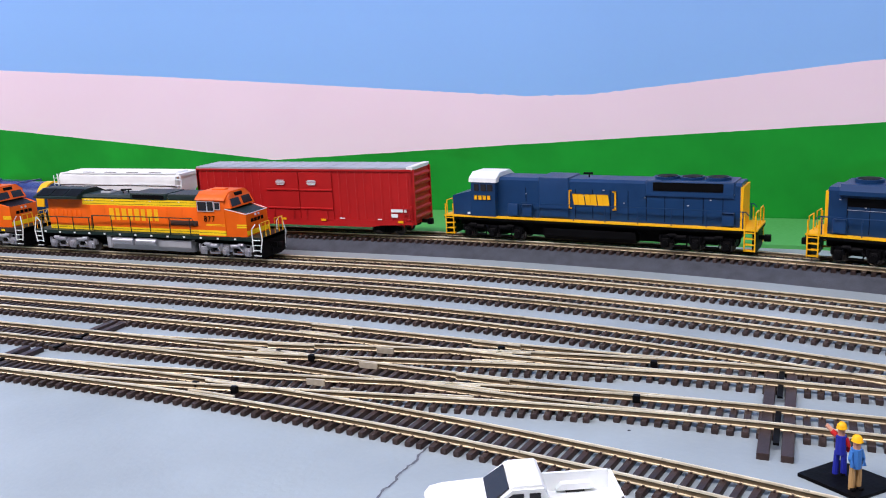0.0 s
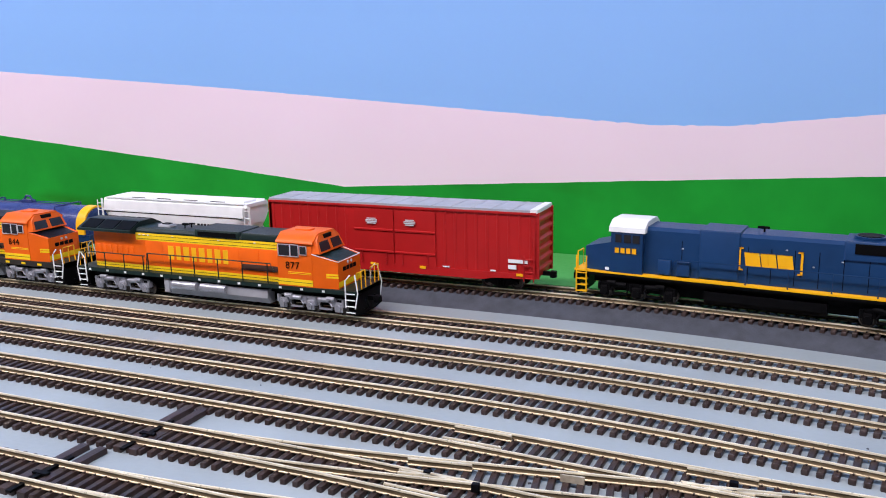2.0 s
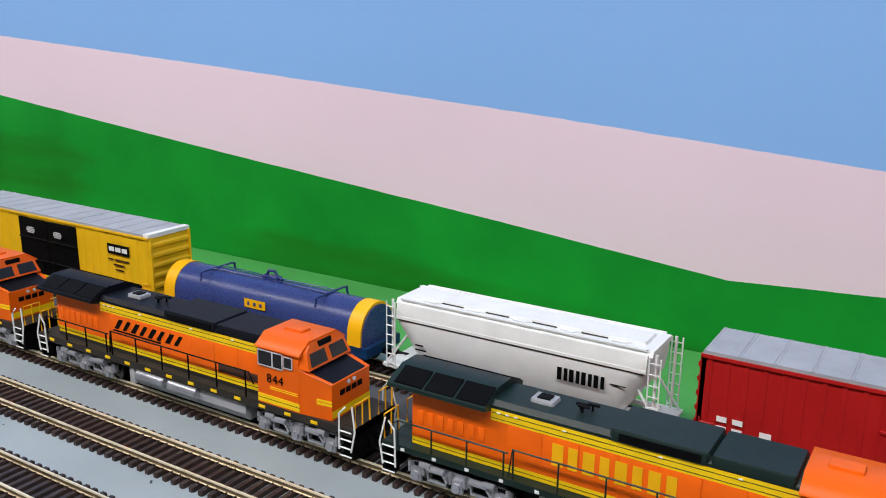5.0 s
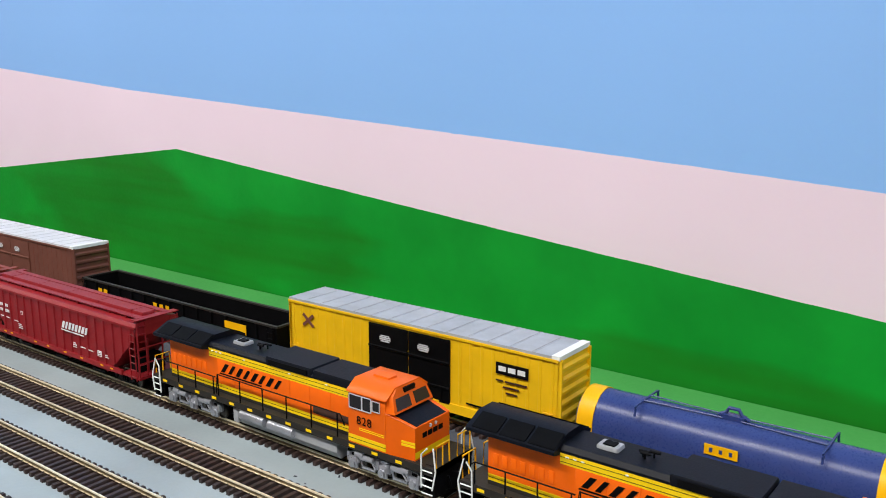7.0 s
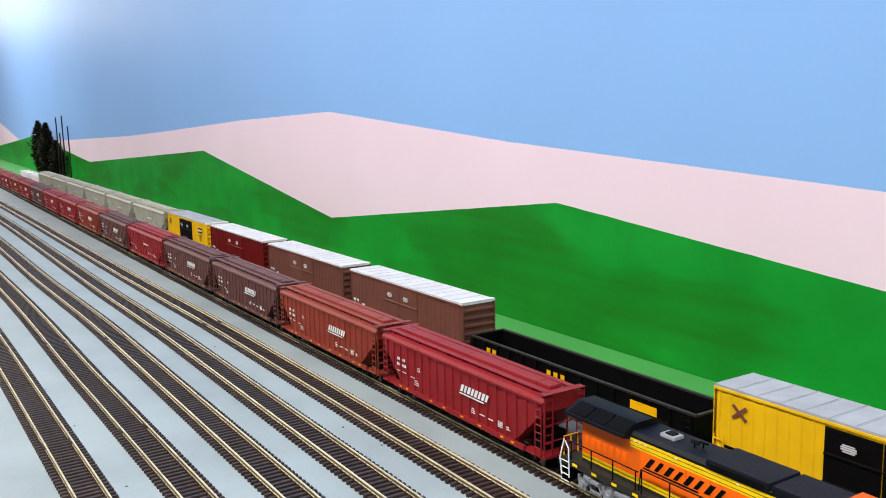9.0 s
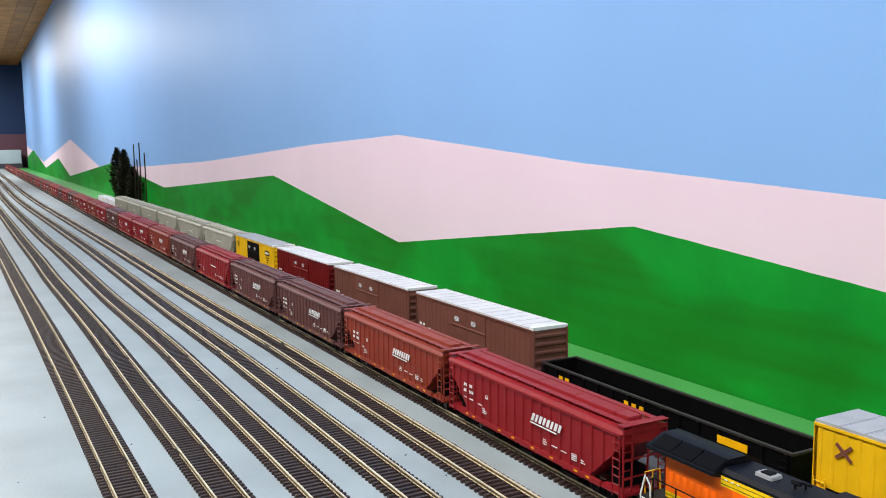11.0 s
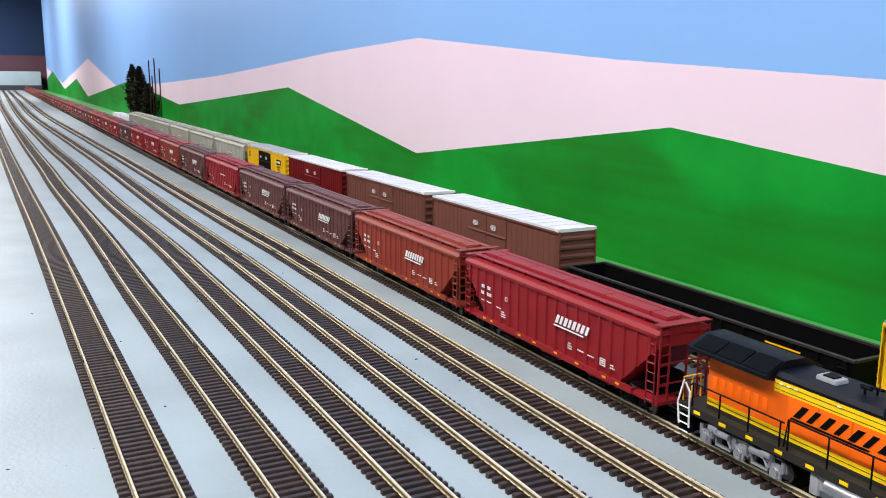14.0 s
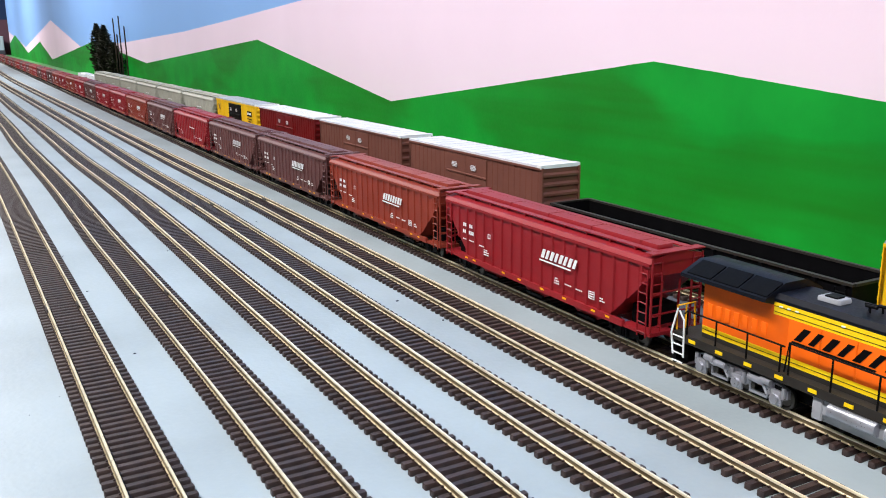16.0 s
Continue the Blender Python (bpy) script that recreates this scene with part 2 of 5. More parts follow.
SKYLINE = [(3.0, 0.30), (1.2, 0.19), (0.43, 0.137), (0.194, 0.1155), (0.13, 0.1155), (-0.29, 0.1476), (-0.6, 0.168), (-1.146, 0.2007),
           (-1.59, 0.2367), (-1.98, 0.2235), (-2.42, 0.2015), (-2.855, 0.1815), (-3.79, 0.1530), (-5.11, 0.1320), (-6.45, 0.2815), (-8.87, 0.108), (-11.3, 0.26)]
GREENLINE = [(3.0, 0.2), (0.44, 0.086), (0.11, 0.0685), (-0.159, 0.0537), (-0.34, 0.0715), (-0.616, 0.0965), (-1.0575, 0.1395), (-1.597, 0.0737),
             (-2.218, 0.1597), (-3.43, 0.0880), (-4.62, 0.1563), (-6.60, 0.0440), (-7.40, 0.1535), (-8.66, 0.0600), (-10.235, 0.2160), (-11.3, 0.13)]


def line_at(line, x):
    for (xa, za), (xb, zb) in zip(line, line[1:]):
        if xb <= x <= xa:
            return zb + (za - zb) * (x - xb) / (xa - xb)
    return line[-1][1]


xs = sorted({round(3.0 - 0.05 * i, 3) for i in range(287)} | {round(0.6 - 0.006 * i, 3) for i in range(330)} | {p[0] for p in SKYLINE} | {p[0] for p in GREENLINE})
rows = []
for x in xs:
    g = line_at(GREENLINE, x) + 0.0003 * noise.noise((x * 30, 0, 0)) + 0.0002 * noise.noise((x * 140, 2, 0))
    s = max(line_at(SKYLINE, x), g) + 0.0003 * noise.noise((x * 40, 5, 0)) + (0.0011 if 0.05 < x < 0.25 else 0.0004) * noise.noise((x * 150, 7, 0))
    rows.append((0.0, g, max(s, g + 0.0005), 1.23))
m = Mesh()
for name, k in (("green", 0), ("pink", 1), ("sky", 2)):
    v, f = [], []
    for x, r in zip(xs, rows):
        v += [(x, WALL, r[k]), (x, WALL, r[k + 1])]
    f = [(2 * i, 2 * i + 2, 2 * i + 3, 2 * i + 1) for i in range(len(xs) - 1)]
    m.add(v, f, name)
m.box(-11.3, 3.0, WALL + 0.001, WALL + 0.02, -0.03, 1.23, "sky")
wall_ob = m.part("wall_north")
tagged(wall_ob, "painted backdrop wall of blue sky, pink hills and green hills", "wall", kind="structure")

# Added room shell, out of view; it bounces lamp light and feeds reflections.
m = Mesh().box(-16, 6, -4.0, 3.0, 2.3, 2.4, "plaster")
tagged(m.part("ceiling"), "unseen pale ceiling added to close the room", "ceiling", kind="structure")
m = Mesh().box(-16, 6, -4.0, 3.0, -0.95, -0.9, "plaster")
tagged(m.part("floor"), "unseen grey floor added to close the room", "floor", kind="structure")
for nm, b in (("wall_south", (-16, 6, -4.1, -4.0)), ("wall_east", (6, 6.1, -4, 3)), ("wall_back", (-16, 6, 3.0, 3.1)), ("wall_end", (-16.1, -16, -4, 3))):
    m = Mesh().box(*b, -0.9, 2.3, "plaster")
    tagged(m.part(nm), "unseen pale wall added to close the room", "wall", kind="structure")
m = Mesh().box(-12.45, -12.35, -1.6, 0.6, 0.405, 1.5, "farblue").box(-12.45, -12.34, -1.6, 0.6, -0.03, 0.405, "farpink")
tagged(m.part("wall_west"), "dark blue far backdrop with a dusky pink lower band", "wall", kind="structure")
deck = thing("upper_shelf", "brown wooden board shelf over the far end of the layout", "shelf", kind="structure")
for i in range(9):
    Mesh().box(-12.34, -5.6, -0.76 + i * 0.112, -0.76 + i * 0.112 + 0.109, 1.235 + 0.002 * (i % 2), 1.262, "wood").part("board", deck)
m = Mesh().box(-12.3, -11.85, -0.60, 0.2, 0.0, 0.055, "ballast")
tagged(m.part("trim_plinth"), "low dark grey plinth at the far end of the tabletop", "plinth", kind="structure")
m = Mesh().box(-12.25, -11.95, -0.42, 0.20, 0.055, 0.215, "palebox", 0.006)
box = m.part("storage_box")
tagged(box, "pale blue box standing at the far end of the layout", "box")


# ---- track ----
def knots(points):
    """A smooth line through (x, y) knots."""
    def f(x):
        if x <= points[0][0]:
            return points[0][1]
        for (xa, ya), (xb, yb) in zip(points, points[1:]):
            if x <= xb:
                u = (x - xa) / (xb - xa)
                return ya + (yb - ya) * u * u * (3 - 2 * u)
        return points[-1][1]
    return f


def spline(points):
    """A line through (x, y) knots with steady slopes, level at both ends."""
    n = len(points)
    sl = [0.0] + [(points[i + 1][1] - points[i - 1][1]) / (points[i + 1][0] - points[i - 1][0]) for i in range(1, n - 1)] + [0.0]

    def f(x):
        if x <= points[0][0]:
            return points[0][1]
        for i in range(n - 1):
            (xa, ya), (xb, yb) = points[i], points[i + 1]
            if x <= xb:
                w = xb - xa
                u = (x - xa) / w
                return (2 * u ** 3 - 3 * u * u + 1) * ya + (u ** 3 - 2 * u * u + u) * w * sl[i] + (3 * u * u - 2 * u ** 3) * yb + (u ** 3 - u * u) * w * sl[i + 1]
        return points[-1][1]
    return f


def follow(off):
    """A line off metres from the first yard track, all along its bend."""
    return lambda x: bend(x) + off / math.cos(math.atan(slope(x)))


def angle(f, x):
    return math.atan((f(x + 0.002) - f(x - 0.002)) / 0.004)


PITCH = 0.0059
TIE = Mesh().box(-0.00150, 0.00150, -0.0150, 0.0150, 0.0, 0.0024, "tie", 0.0005)
for s in (-0.00895, 0.00895):
    for o in (-0.00125, 0.00125):
        TIE.box(-0.0004, 0.0004, s + o - 0.0005, s + o + 0.0005, 0.0023, 0.0030, "tie")
TIE = TIE.data("tie")
PROFILE = [(0.00092, 0.0024), (0.00092, 0.0027), (0.00045, 0.0030), (0.00028, 0.0034), (0.00028, 0.0043), (0.00057, 0.0047), (0.00057, 0.0052), (0.00042, 0.0055)]
PROFILE = PROFILE + [(-p, q) for p, q in PROFILE[::-1]]
WEB = (2, 3, 4, 10, 11, 12)          # faces of the web between foot and head, coloured dark for the head's shade
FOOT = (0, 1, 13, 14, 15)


def rail(parent, f_, x0, x1, side, step=0.03, lift=0.0, name="rail"):
    v, f, g, b, n = [], [], [], [], len(PROFILE)
    cnt = max(2, int((x1 - x0) / step))
    for i in range(cnt + 1):
        x = x0 + (x1 - x0) * i / cnt
        a = angle(f_, x)
        for p, q in PROFILE:
            o = side + p
            v.append((x - math.sin(a) * o, f_(x) + math.cos(a) * o, q + lift))
    for i in range(cnt):
        for k in range(n):
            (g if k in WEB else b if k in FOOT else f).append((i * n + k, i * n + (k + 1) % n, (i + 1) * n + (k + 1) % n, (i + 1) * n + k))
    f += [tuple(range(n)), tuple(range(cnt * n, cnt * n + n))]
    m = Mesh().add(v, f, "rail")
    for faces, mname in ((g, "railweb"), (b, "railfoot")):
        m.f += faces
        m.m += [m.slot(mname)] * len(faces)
    return m.part(name, parent)


def track(label, f_, x0, x1, z=0.0, near=(-1.20, 0.40), lift=0.0, clear=None):
    t = thing("yard_track", label, "track", "yard tracks")
    t.location.z = z
    for s in (-0.00895, 0.00895):
        if x0 < -2:
            rail(t, f_, x0, -1.34, s, 0.06)
            rail(t, f_, -1.3394, x1, s, 0.02, lift)
        else:
            rail(t, f_, x0, x1, s, 0.012, lift)
    rest = Mesh()
    for i in range(int((x1 - x0) / PITCH)):
        x = x0 + (i + 0.5) * PITCH
        y, a = f_(x), angle(f_, x)
        if clear and any(abs(g(x) - y) < 0.0040 for g in clear):
            continue
        if near[0] < x < near[1]:
            tie = new("tie", TIE)
            tie.parent = t
            tie.matrix_local = pose(x, y, -0.0001 * (lift > 0), 0, 0, math.degrees(a) + random.uniform(-0.8, 0.8))
        else:
            s, c = math.sin(a), math.cos(a)
            v = [(x + c * u - s * w, y + s * u + c * w, q) for q in (0, 0.0024) for u, w in ((-.0015, -.015), (.0015, -.015), (.0015, .015), (-.0015, .015))]
            rest.add(v, [(4, 5, 6, 7), (0, 1, 5, 4), (1, 2, 6, 5), (2, 3, 7, 6), (3, 0, 4, 7)], "tie")
    if rest.v:
        tagged(rest.part("far_tie", t), kind="stuff")
    return t


plain = "brass-coloured model rails on dark brown ties across the tabletop"
way4 = spline([(-7.0, -0.2200), (-4.7, -0.2170), (-2.83, -0.1925), (-2.4, -0.1815), (-2.08, -0.1758), (-1.75, -0.1708), (-1.57, -0.1652), (-1.42, -0.1605), (-1.3, -0.1590), (0.05, -0.1557), (0.30, -0.1650)])
way5 = spline([(-7.0, -0.2816), (-4.7, -0.2670), (-2.8, -0.2420), (-2.3, -0.2330), (-2.0, -0.2296), (-1.77, -0.2238), (-1.58, -0.2190), (-1.45, -0.2167), (-1.2, -0.2145), (-1.1, -0.2125), (-0.74, -0.2070), (0.05, -0.2045), (0.30, -0.2145)])
way6 = spline([(-7.0, -0.3350), (-3.8, -0.3135), (-3.0, -0.3030), (-2.0, -0.2835), (-1.5, -0.2725), (-0.77, -0.2607), (-0.05, -0.2525)])
fan2 = spline([(-7.0, -0.0565), (-4.7, -0.0545), (-2.95, -0.0265), (-2.5, -0.0185), (-2.1, -0.0133), (-1.8, -0.0095), (-1.55, -0.0055), (-1.35, -0.0010), (-1.25, 0.0)])
fan3 = spline([(-7.0, -0.0605), (-4.7, -0.0600), (-2.9, -0.0250), (-2.4, -0.0150), (-2.0, -0.0105), (-1.6, -0.0065), (-1.4, -0.0022), (-1.25, 0.0)])
way2 = lambda x: bend(x) - YARD[1] / math.cos(math.atan(slope(x))) + fan2(x)
way3 = lambda x: bend(x) - YARD[2] / math.cos(math.atan(slope(x))) + fan3(x)
ways = [follow(0.0), way2, way3, way4, way5]
for f_ in ways[:3]:
    track(plain, f_, -11.6, 1.6)
track("brass-coloured rails through a turnout, on dark brown ties", way4, -11.6, 1.6)
track("brass-coloured rails through two turnouts, on dark brown ties", way5, -11.6, 1.6)
front = lambda x: way6(x) + bend(x) * 1.04
track("brass-coloured rails curving away from a turnout, on dark brown ties", front, -11.6, 0.9)
cross_a = knots([(-0.02, -0.2045), (0.38, -0.1650)])
cross_b = knots([(-0.035, -0.2525), (0.38, -0.2145)])
for f_, others in ((cross_a, (way4, way5)), (cross_b, (way5, front))):
    track("brass-coloured crossover rails between two turnouts", f_, -0.02, 0.38, lift=0.00012, clear=others)
way_back = follow(BACKY)
track("raised back track with brass-coloured rails on dark ties", way_back, -11.6, 1.8, BACKZ - RAIL)

# turnout fittings
for nm, x, y0, y1 in (("head_tie", -0.0270, -0.220, -0.168), ("head_tie", -0.0180, -0.220, -0.168), ("head_tie", -0.0430, -0.268, -0.222), ("head_tie", -0.0325, -0.268, -0.222),
                      ("head_tie", 0.3700, -0.248, -0.150), ("head_tie", 0.3790, -0.248, -0.150)):
    ob = Mesh().box(x - 0.0024, x + 0.0024, y0, y1, 0.0, 0.0027, "tie", 0.0004).part("switch_tie")
    tagged(ob, "long dark brown switch tie beside a turnout", "switch tie", "switch ties")
for x, y in ((-0.0225, -0.2045), (-0.0375, -0.2525), (0.3745, -0.172), (0.3745, -0.2215)):
    m = Mesh().box(x - 0.0012, x + 0.0012, y - 0.017, y + 0.017, 0.0024, 0.0034, "black").box(x - 0.004, x + 0.004, y - 0.0012, y + 0.0012, 0.0028, 0.0038, "black")
    tagged(m.part("throw_bar"), "black plastic throw bar across the turnout", "throw bar", "throw bars")
for x, y, a in ((0.1755, -0.1800, 3), (0.177, -0.2030, 3), (0.162, -0.2312, 3), (0.180, -0.2385, 3)):
    m = Mesh().prism([(-0.0070, -0.0003), (0.003, -0.0006), (0.003, 0.0006), (-0.0070, 0.0003)], 0.0024, 0.0056, "z", "frog")
    ob = m.part("frog")
    ob.matrix_basis = pose(x, y, 0, 0, 0, a)
    tagged(ob, "pale cast metal frog where two rails cross", "frog", "turnout frogs")
for f_, xa in ((way4, 0.215), (cross_a, 0.105), (way5, 0.105), (cross_b, 0.215), (way4, 0.11), (front, 0.105), (way5, 0.225), (cross_a, 0.225)):
    for s in (-0.0066, 0.0066):
        tagged(rail(None, f_, xa, xa + 0.028, s, 0.01, 0.0002, "guard_rail"), "short brass-coloured guard rail beside a turnout rail", "guard rail", "guard rails")
for k, f_ in enumerate((*ways, front)):
    for xj in ((-1.32,) if k < 4 else (-1.025, -1.34)):
        for s in (-0.00895, 0.00895):
            a = angle(f_, xj)
            m = Mesh().box(-0.0055, 0.0055, -0.0012, 0.0012, 0.0024, 0.0046, "wheel", 0.0003)
            ob = m.part("rail_joiner")
            ob.matrix_basis = pose(xj - math.sin(a) * s, f_(xj) + math.cos(a) * s, 0, 0, 0, math.degrees(a))
            tagged(ob, "small dark rail joiner at a rail end", "rail joiner", "rail joiners")

for x, y in ((0.117, -0.1970), (0.1395, -0.2005), (0.102, -0.2507), (0.1255, -0.2510), (0.2343, -0.1628), (0.2345, -0.2145), (0.3150, -0.1641), (0.3145, -0.2100)):
    ob = Mesh().box(-0.0017, 0.0017, -0.0014, 0.0014, 0.0024, 0.0058, "black", 0.0004).part("insulated_joiner")
    ob.matrix_basis = pose(x, y, 0, 0, 0, 5)
    tagged(ob, "small black insulating joiner in a turnout rail", "rail joiner", "insulated joiners")

# raised roadbed under the back track
m = Mesh()
v, f = [], []
bed = [(x, way_back(x), angle(way_back, x)) for x in (-11.6 + 0.04 * i for i in range(335))]
for x, y, a in bed:
    for o, z in ((-0.030, 0.0), (-0.020, BACKZ - RAIL), (0.020, BACKZ - RAIL), (0.030, 0.0)):
        v.append((x - math.sin(a) * o, y + math.cos(a) * o, z))
f = [(4 * i + k, 4 * i + k + 4, 4 * i + k + 5, 4 * i + k + 1) for i in range(len(bed) - 1) for k in range(3)]
m.add(v, f, "ballast")
tagged(m.part("roadbed"), "dark grey raised roadbed under the back track", "roadbed", kind="structure")


# ---- rolling stock parts ----
def text_mesh(body, size, mname, name="lettering"):
    cu = bpy.data.curves.new("t", "FONT")
    cu.body, cu.size, cu.extrude, cu.align_x, cu.align_y = body, size, 0.00008, "CENTER", "CENTER"
    ob = bpy.data.objects.new("t", cu)
    scene.collection.objects.link(ob)
    bpy.context.view_layer.update()
    me = bpy.data.meshes.new_from_object(ob.evaluated_get(bpy.context.evaluated_depsgraph_get()))
    bpy.data.objects.remove(ob)
    bpy.data.curves.remove(cu)
    me.name = name
    me.materials.clear()
    me.materials.append(M[mname])
    return me


def letter(parent, body, size, mname, x, y, z, side=-1, stretch=1.0):
    """Painted digits, each a mesh of its own, in a row round x."""
    step = 0.56 * size * stretch
    for i, ch in enumerate(body):
        ob = new("digit", text_mesh(ch, size, mname))
        ob.parent = parent
        d = (i - (len(body) - 1) / 2) * step
        ob.matrix_local = pose(x + (d if side < 0 else -d), y, z, 90, 0, 0 if side < 0 else 180) @ Matrix.Diagonal((stretch, 1, 1, 1))


def bars(parent, name, mname, y, rects, lean=0.0, label=""):
    """Flat painted bars (x0, x1, z0, z1) on the near side at y; lean slants them."""
    m = Mesh()
    for x0, x1, z0, z1 in rects:
        d = lean * (z1 - z0)
        v = [(x0, y, z0), (x1, y, z0), (x1 + d, y, z1), (x0 + d, y, z1)]
        v += [(a, y + 0.0003, c) for a, b, c in v]
        m.add(v, [(0, 1, 2, 3), (1, 5, 6, 2), (4, 0, 3, 7), (3, 2, 6, 7), (0, 4, 5, 1)], mname)
    return m.part(name, parent, label)


def blocks(parent, mname, y, x0, step, wide, z0, z1, n, lean=0.0, name="logo", gap=0.24):
    """A mark kept as a row of plain slanted bars, two to a block, each block a mesh of its own."""
    a = wide * (1 - gap) * 0.55
    for i in range(n):
        k = x0 + i * step
        bars(parent, name, mname, y, [(k, k + a, z0, z1), (k + a + wide * gap, k + wide, z0, z1)], lean)


def wheel_mesh(r=0.0055):
    m = Mesh()
    for s in (-1, 1):
        n = 20
        v, f = [], []
        for rr, y in ((r * 0.25, 0.0068), (r * 0.75, 0.0070), (r * 0.85, 0.0080), (r, 0.0082), (r, 0.0100), (r * 0.82, 0.0104), (r * 0.7, 0.0095), (r * 0.3, 0.0094), (r * 0.22, 0.0106), (0.0001, 0.0106)):
            v += [(rr * math.cos(2 * math.pi * k / n), s * y, rr * math.sin(2 * math.pi * k / n)) for k in range(n)]
        for i in range(9):
            f += [(i * n + k, i * n + (k + 1) % n, (i + 1) * n + (k + 1) % n, (i + 1) * n + k) for k in range(n)]
        m.add(v, f, "wheel")
    m.tube([(0, -0.0072, 0), (0, 0.0072, 0)], 0.001, "wheel", 8)
    return m.data("wheelset")


WHEEL = wheel_mesh(0.0053)


def freight_truck_mesh():
    m = Mesh()
    for s in (-1, 1):
        y0, y1 = s * 0.0108, s * 0.0126
        m.prism([(-0.0125, 0.0068), (-0.0095, 0.0072), (-0.0055, 0.0088), (0.0055, 0.0088), (0.0095, 0.0072), (0.0125, 0.0068), (0.0125, 0.0045), (0.0085, 0.0045), (0.004, 0.0022), (-0.004, 0.0022), (-0.0085, 0.0045), (-0.0125, 0.0045)], y0, y1, "y", "black")
        for k in (-0.0022, 0, 0.0022):
            m.tube([(k, s * 0.0130, 0.0032), (k, s * 0.0130, 0.0075)], 0.0008, "black", 8)
        for k in (-0.0105, 0.0105):
            m.tube([(k, s * 0.0120, 0.0055), (k, s * 0.0134, 0.0055)], 0.0016, "black", 10)
    m.box(-0.003, 0.003, -0.0115, 0.0115, 0.0050, 0.0085, "black")
    return m.data("side_frame")


FTRUCK = freight_truck_mesh()


def shared(name, me, parent, m=None, label=""):
    ob = new(name, me)
    ob.parent = parent
    if m is not None:
        ob.matrix_local = m
    return tagged(ob, label)


def freight_trucks(parent, half):
    for s in (-1, 1):
        t = shared("truck", FTRUCK, parent, pose(s * half, 0, 0))
        for k in (-0.0105, 0.0105):
            shared("wheelset", WHEEL, t, pose(k, 0, 0.0053))


COUPLER = Mesh().box(-0.008, 0.0, -0.0012, 0.0012, 0.0095, 0.0125, "black").box(-0.001, 0.0035, -0.0022, 0.0022, 0.0085, 0.0130, "black", 0.0006).data("coupler")


def couplers(parent, half):
    shared("coupler", COUPLER, parent, pose(half, 0, 0))
    shared("coupler", COUPLER, parent, pose(-half, 0, 0, 0, 0, 180))


def ladder(parent, x, y, z0, z1, mname, wide=0.0045, axis="x", n=6):
    m = Mesh()
    d = Vector((wide / 2, 0, 0)) if axis == "x" else Vector((0, wide / 2, 0))
    for s in (-1, 1):
        a = Vector((x, y, z0)) + d * s
        m.tube([a, a + Vector((0, 0, z1 - z0))], 0.00042, mname, 5)
    for i in range(n):
        a = Vector((x, y, z0 + (z1 - z0) * (i + 0.5) / n))
        m.tube([a - d, a + d], 0.00036, mname, 5)
    return m.part("ladder", parent)


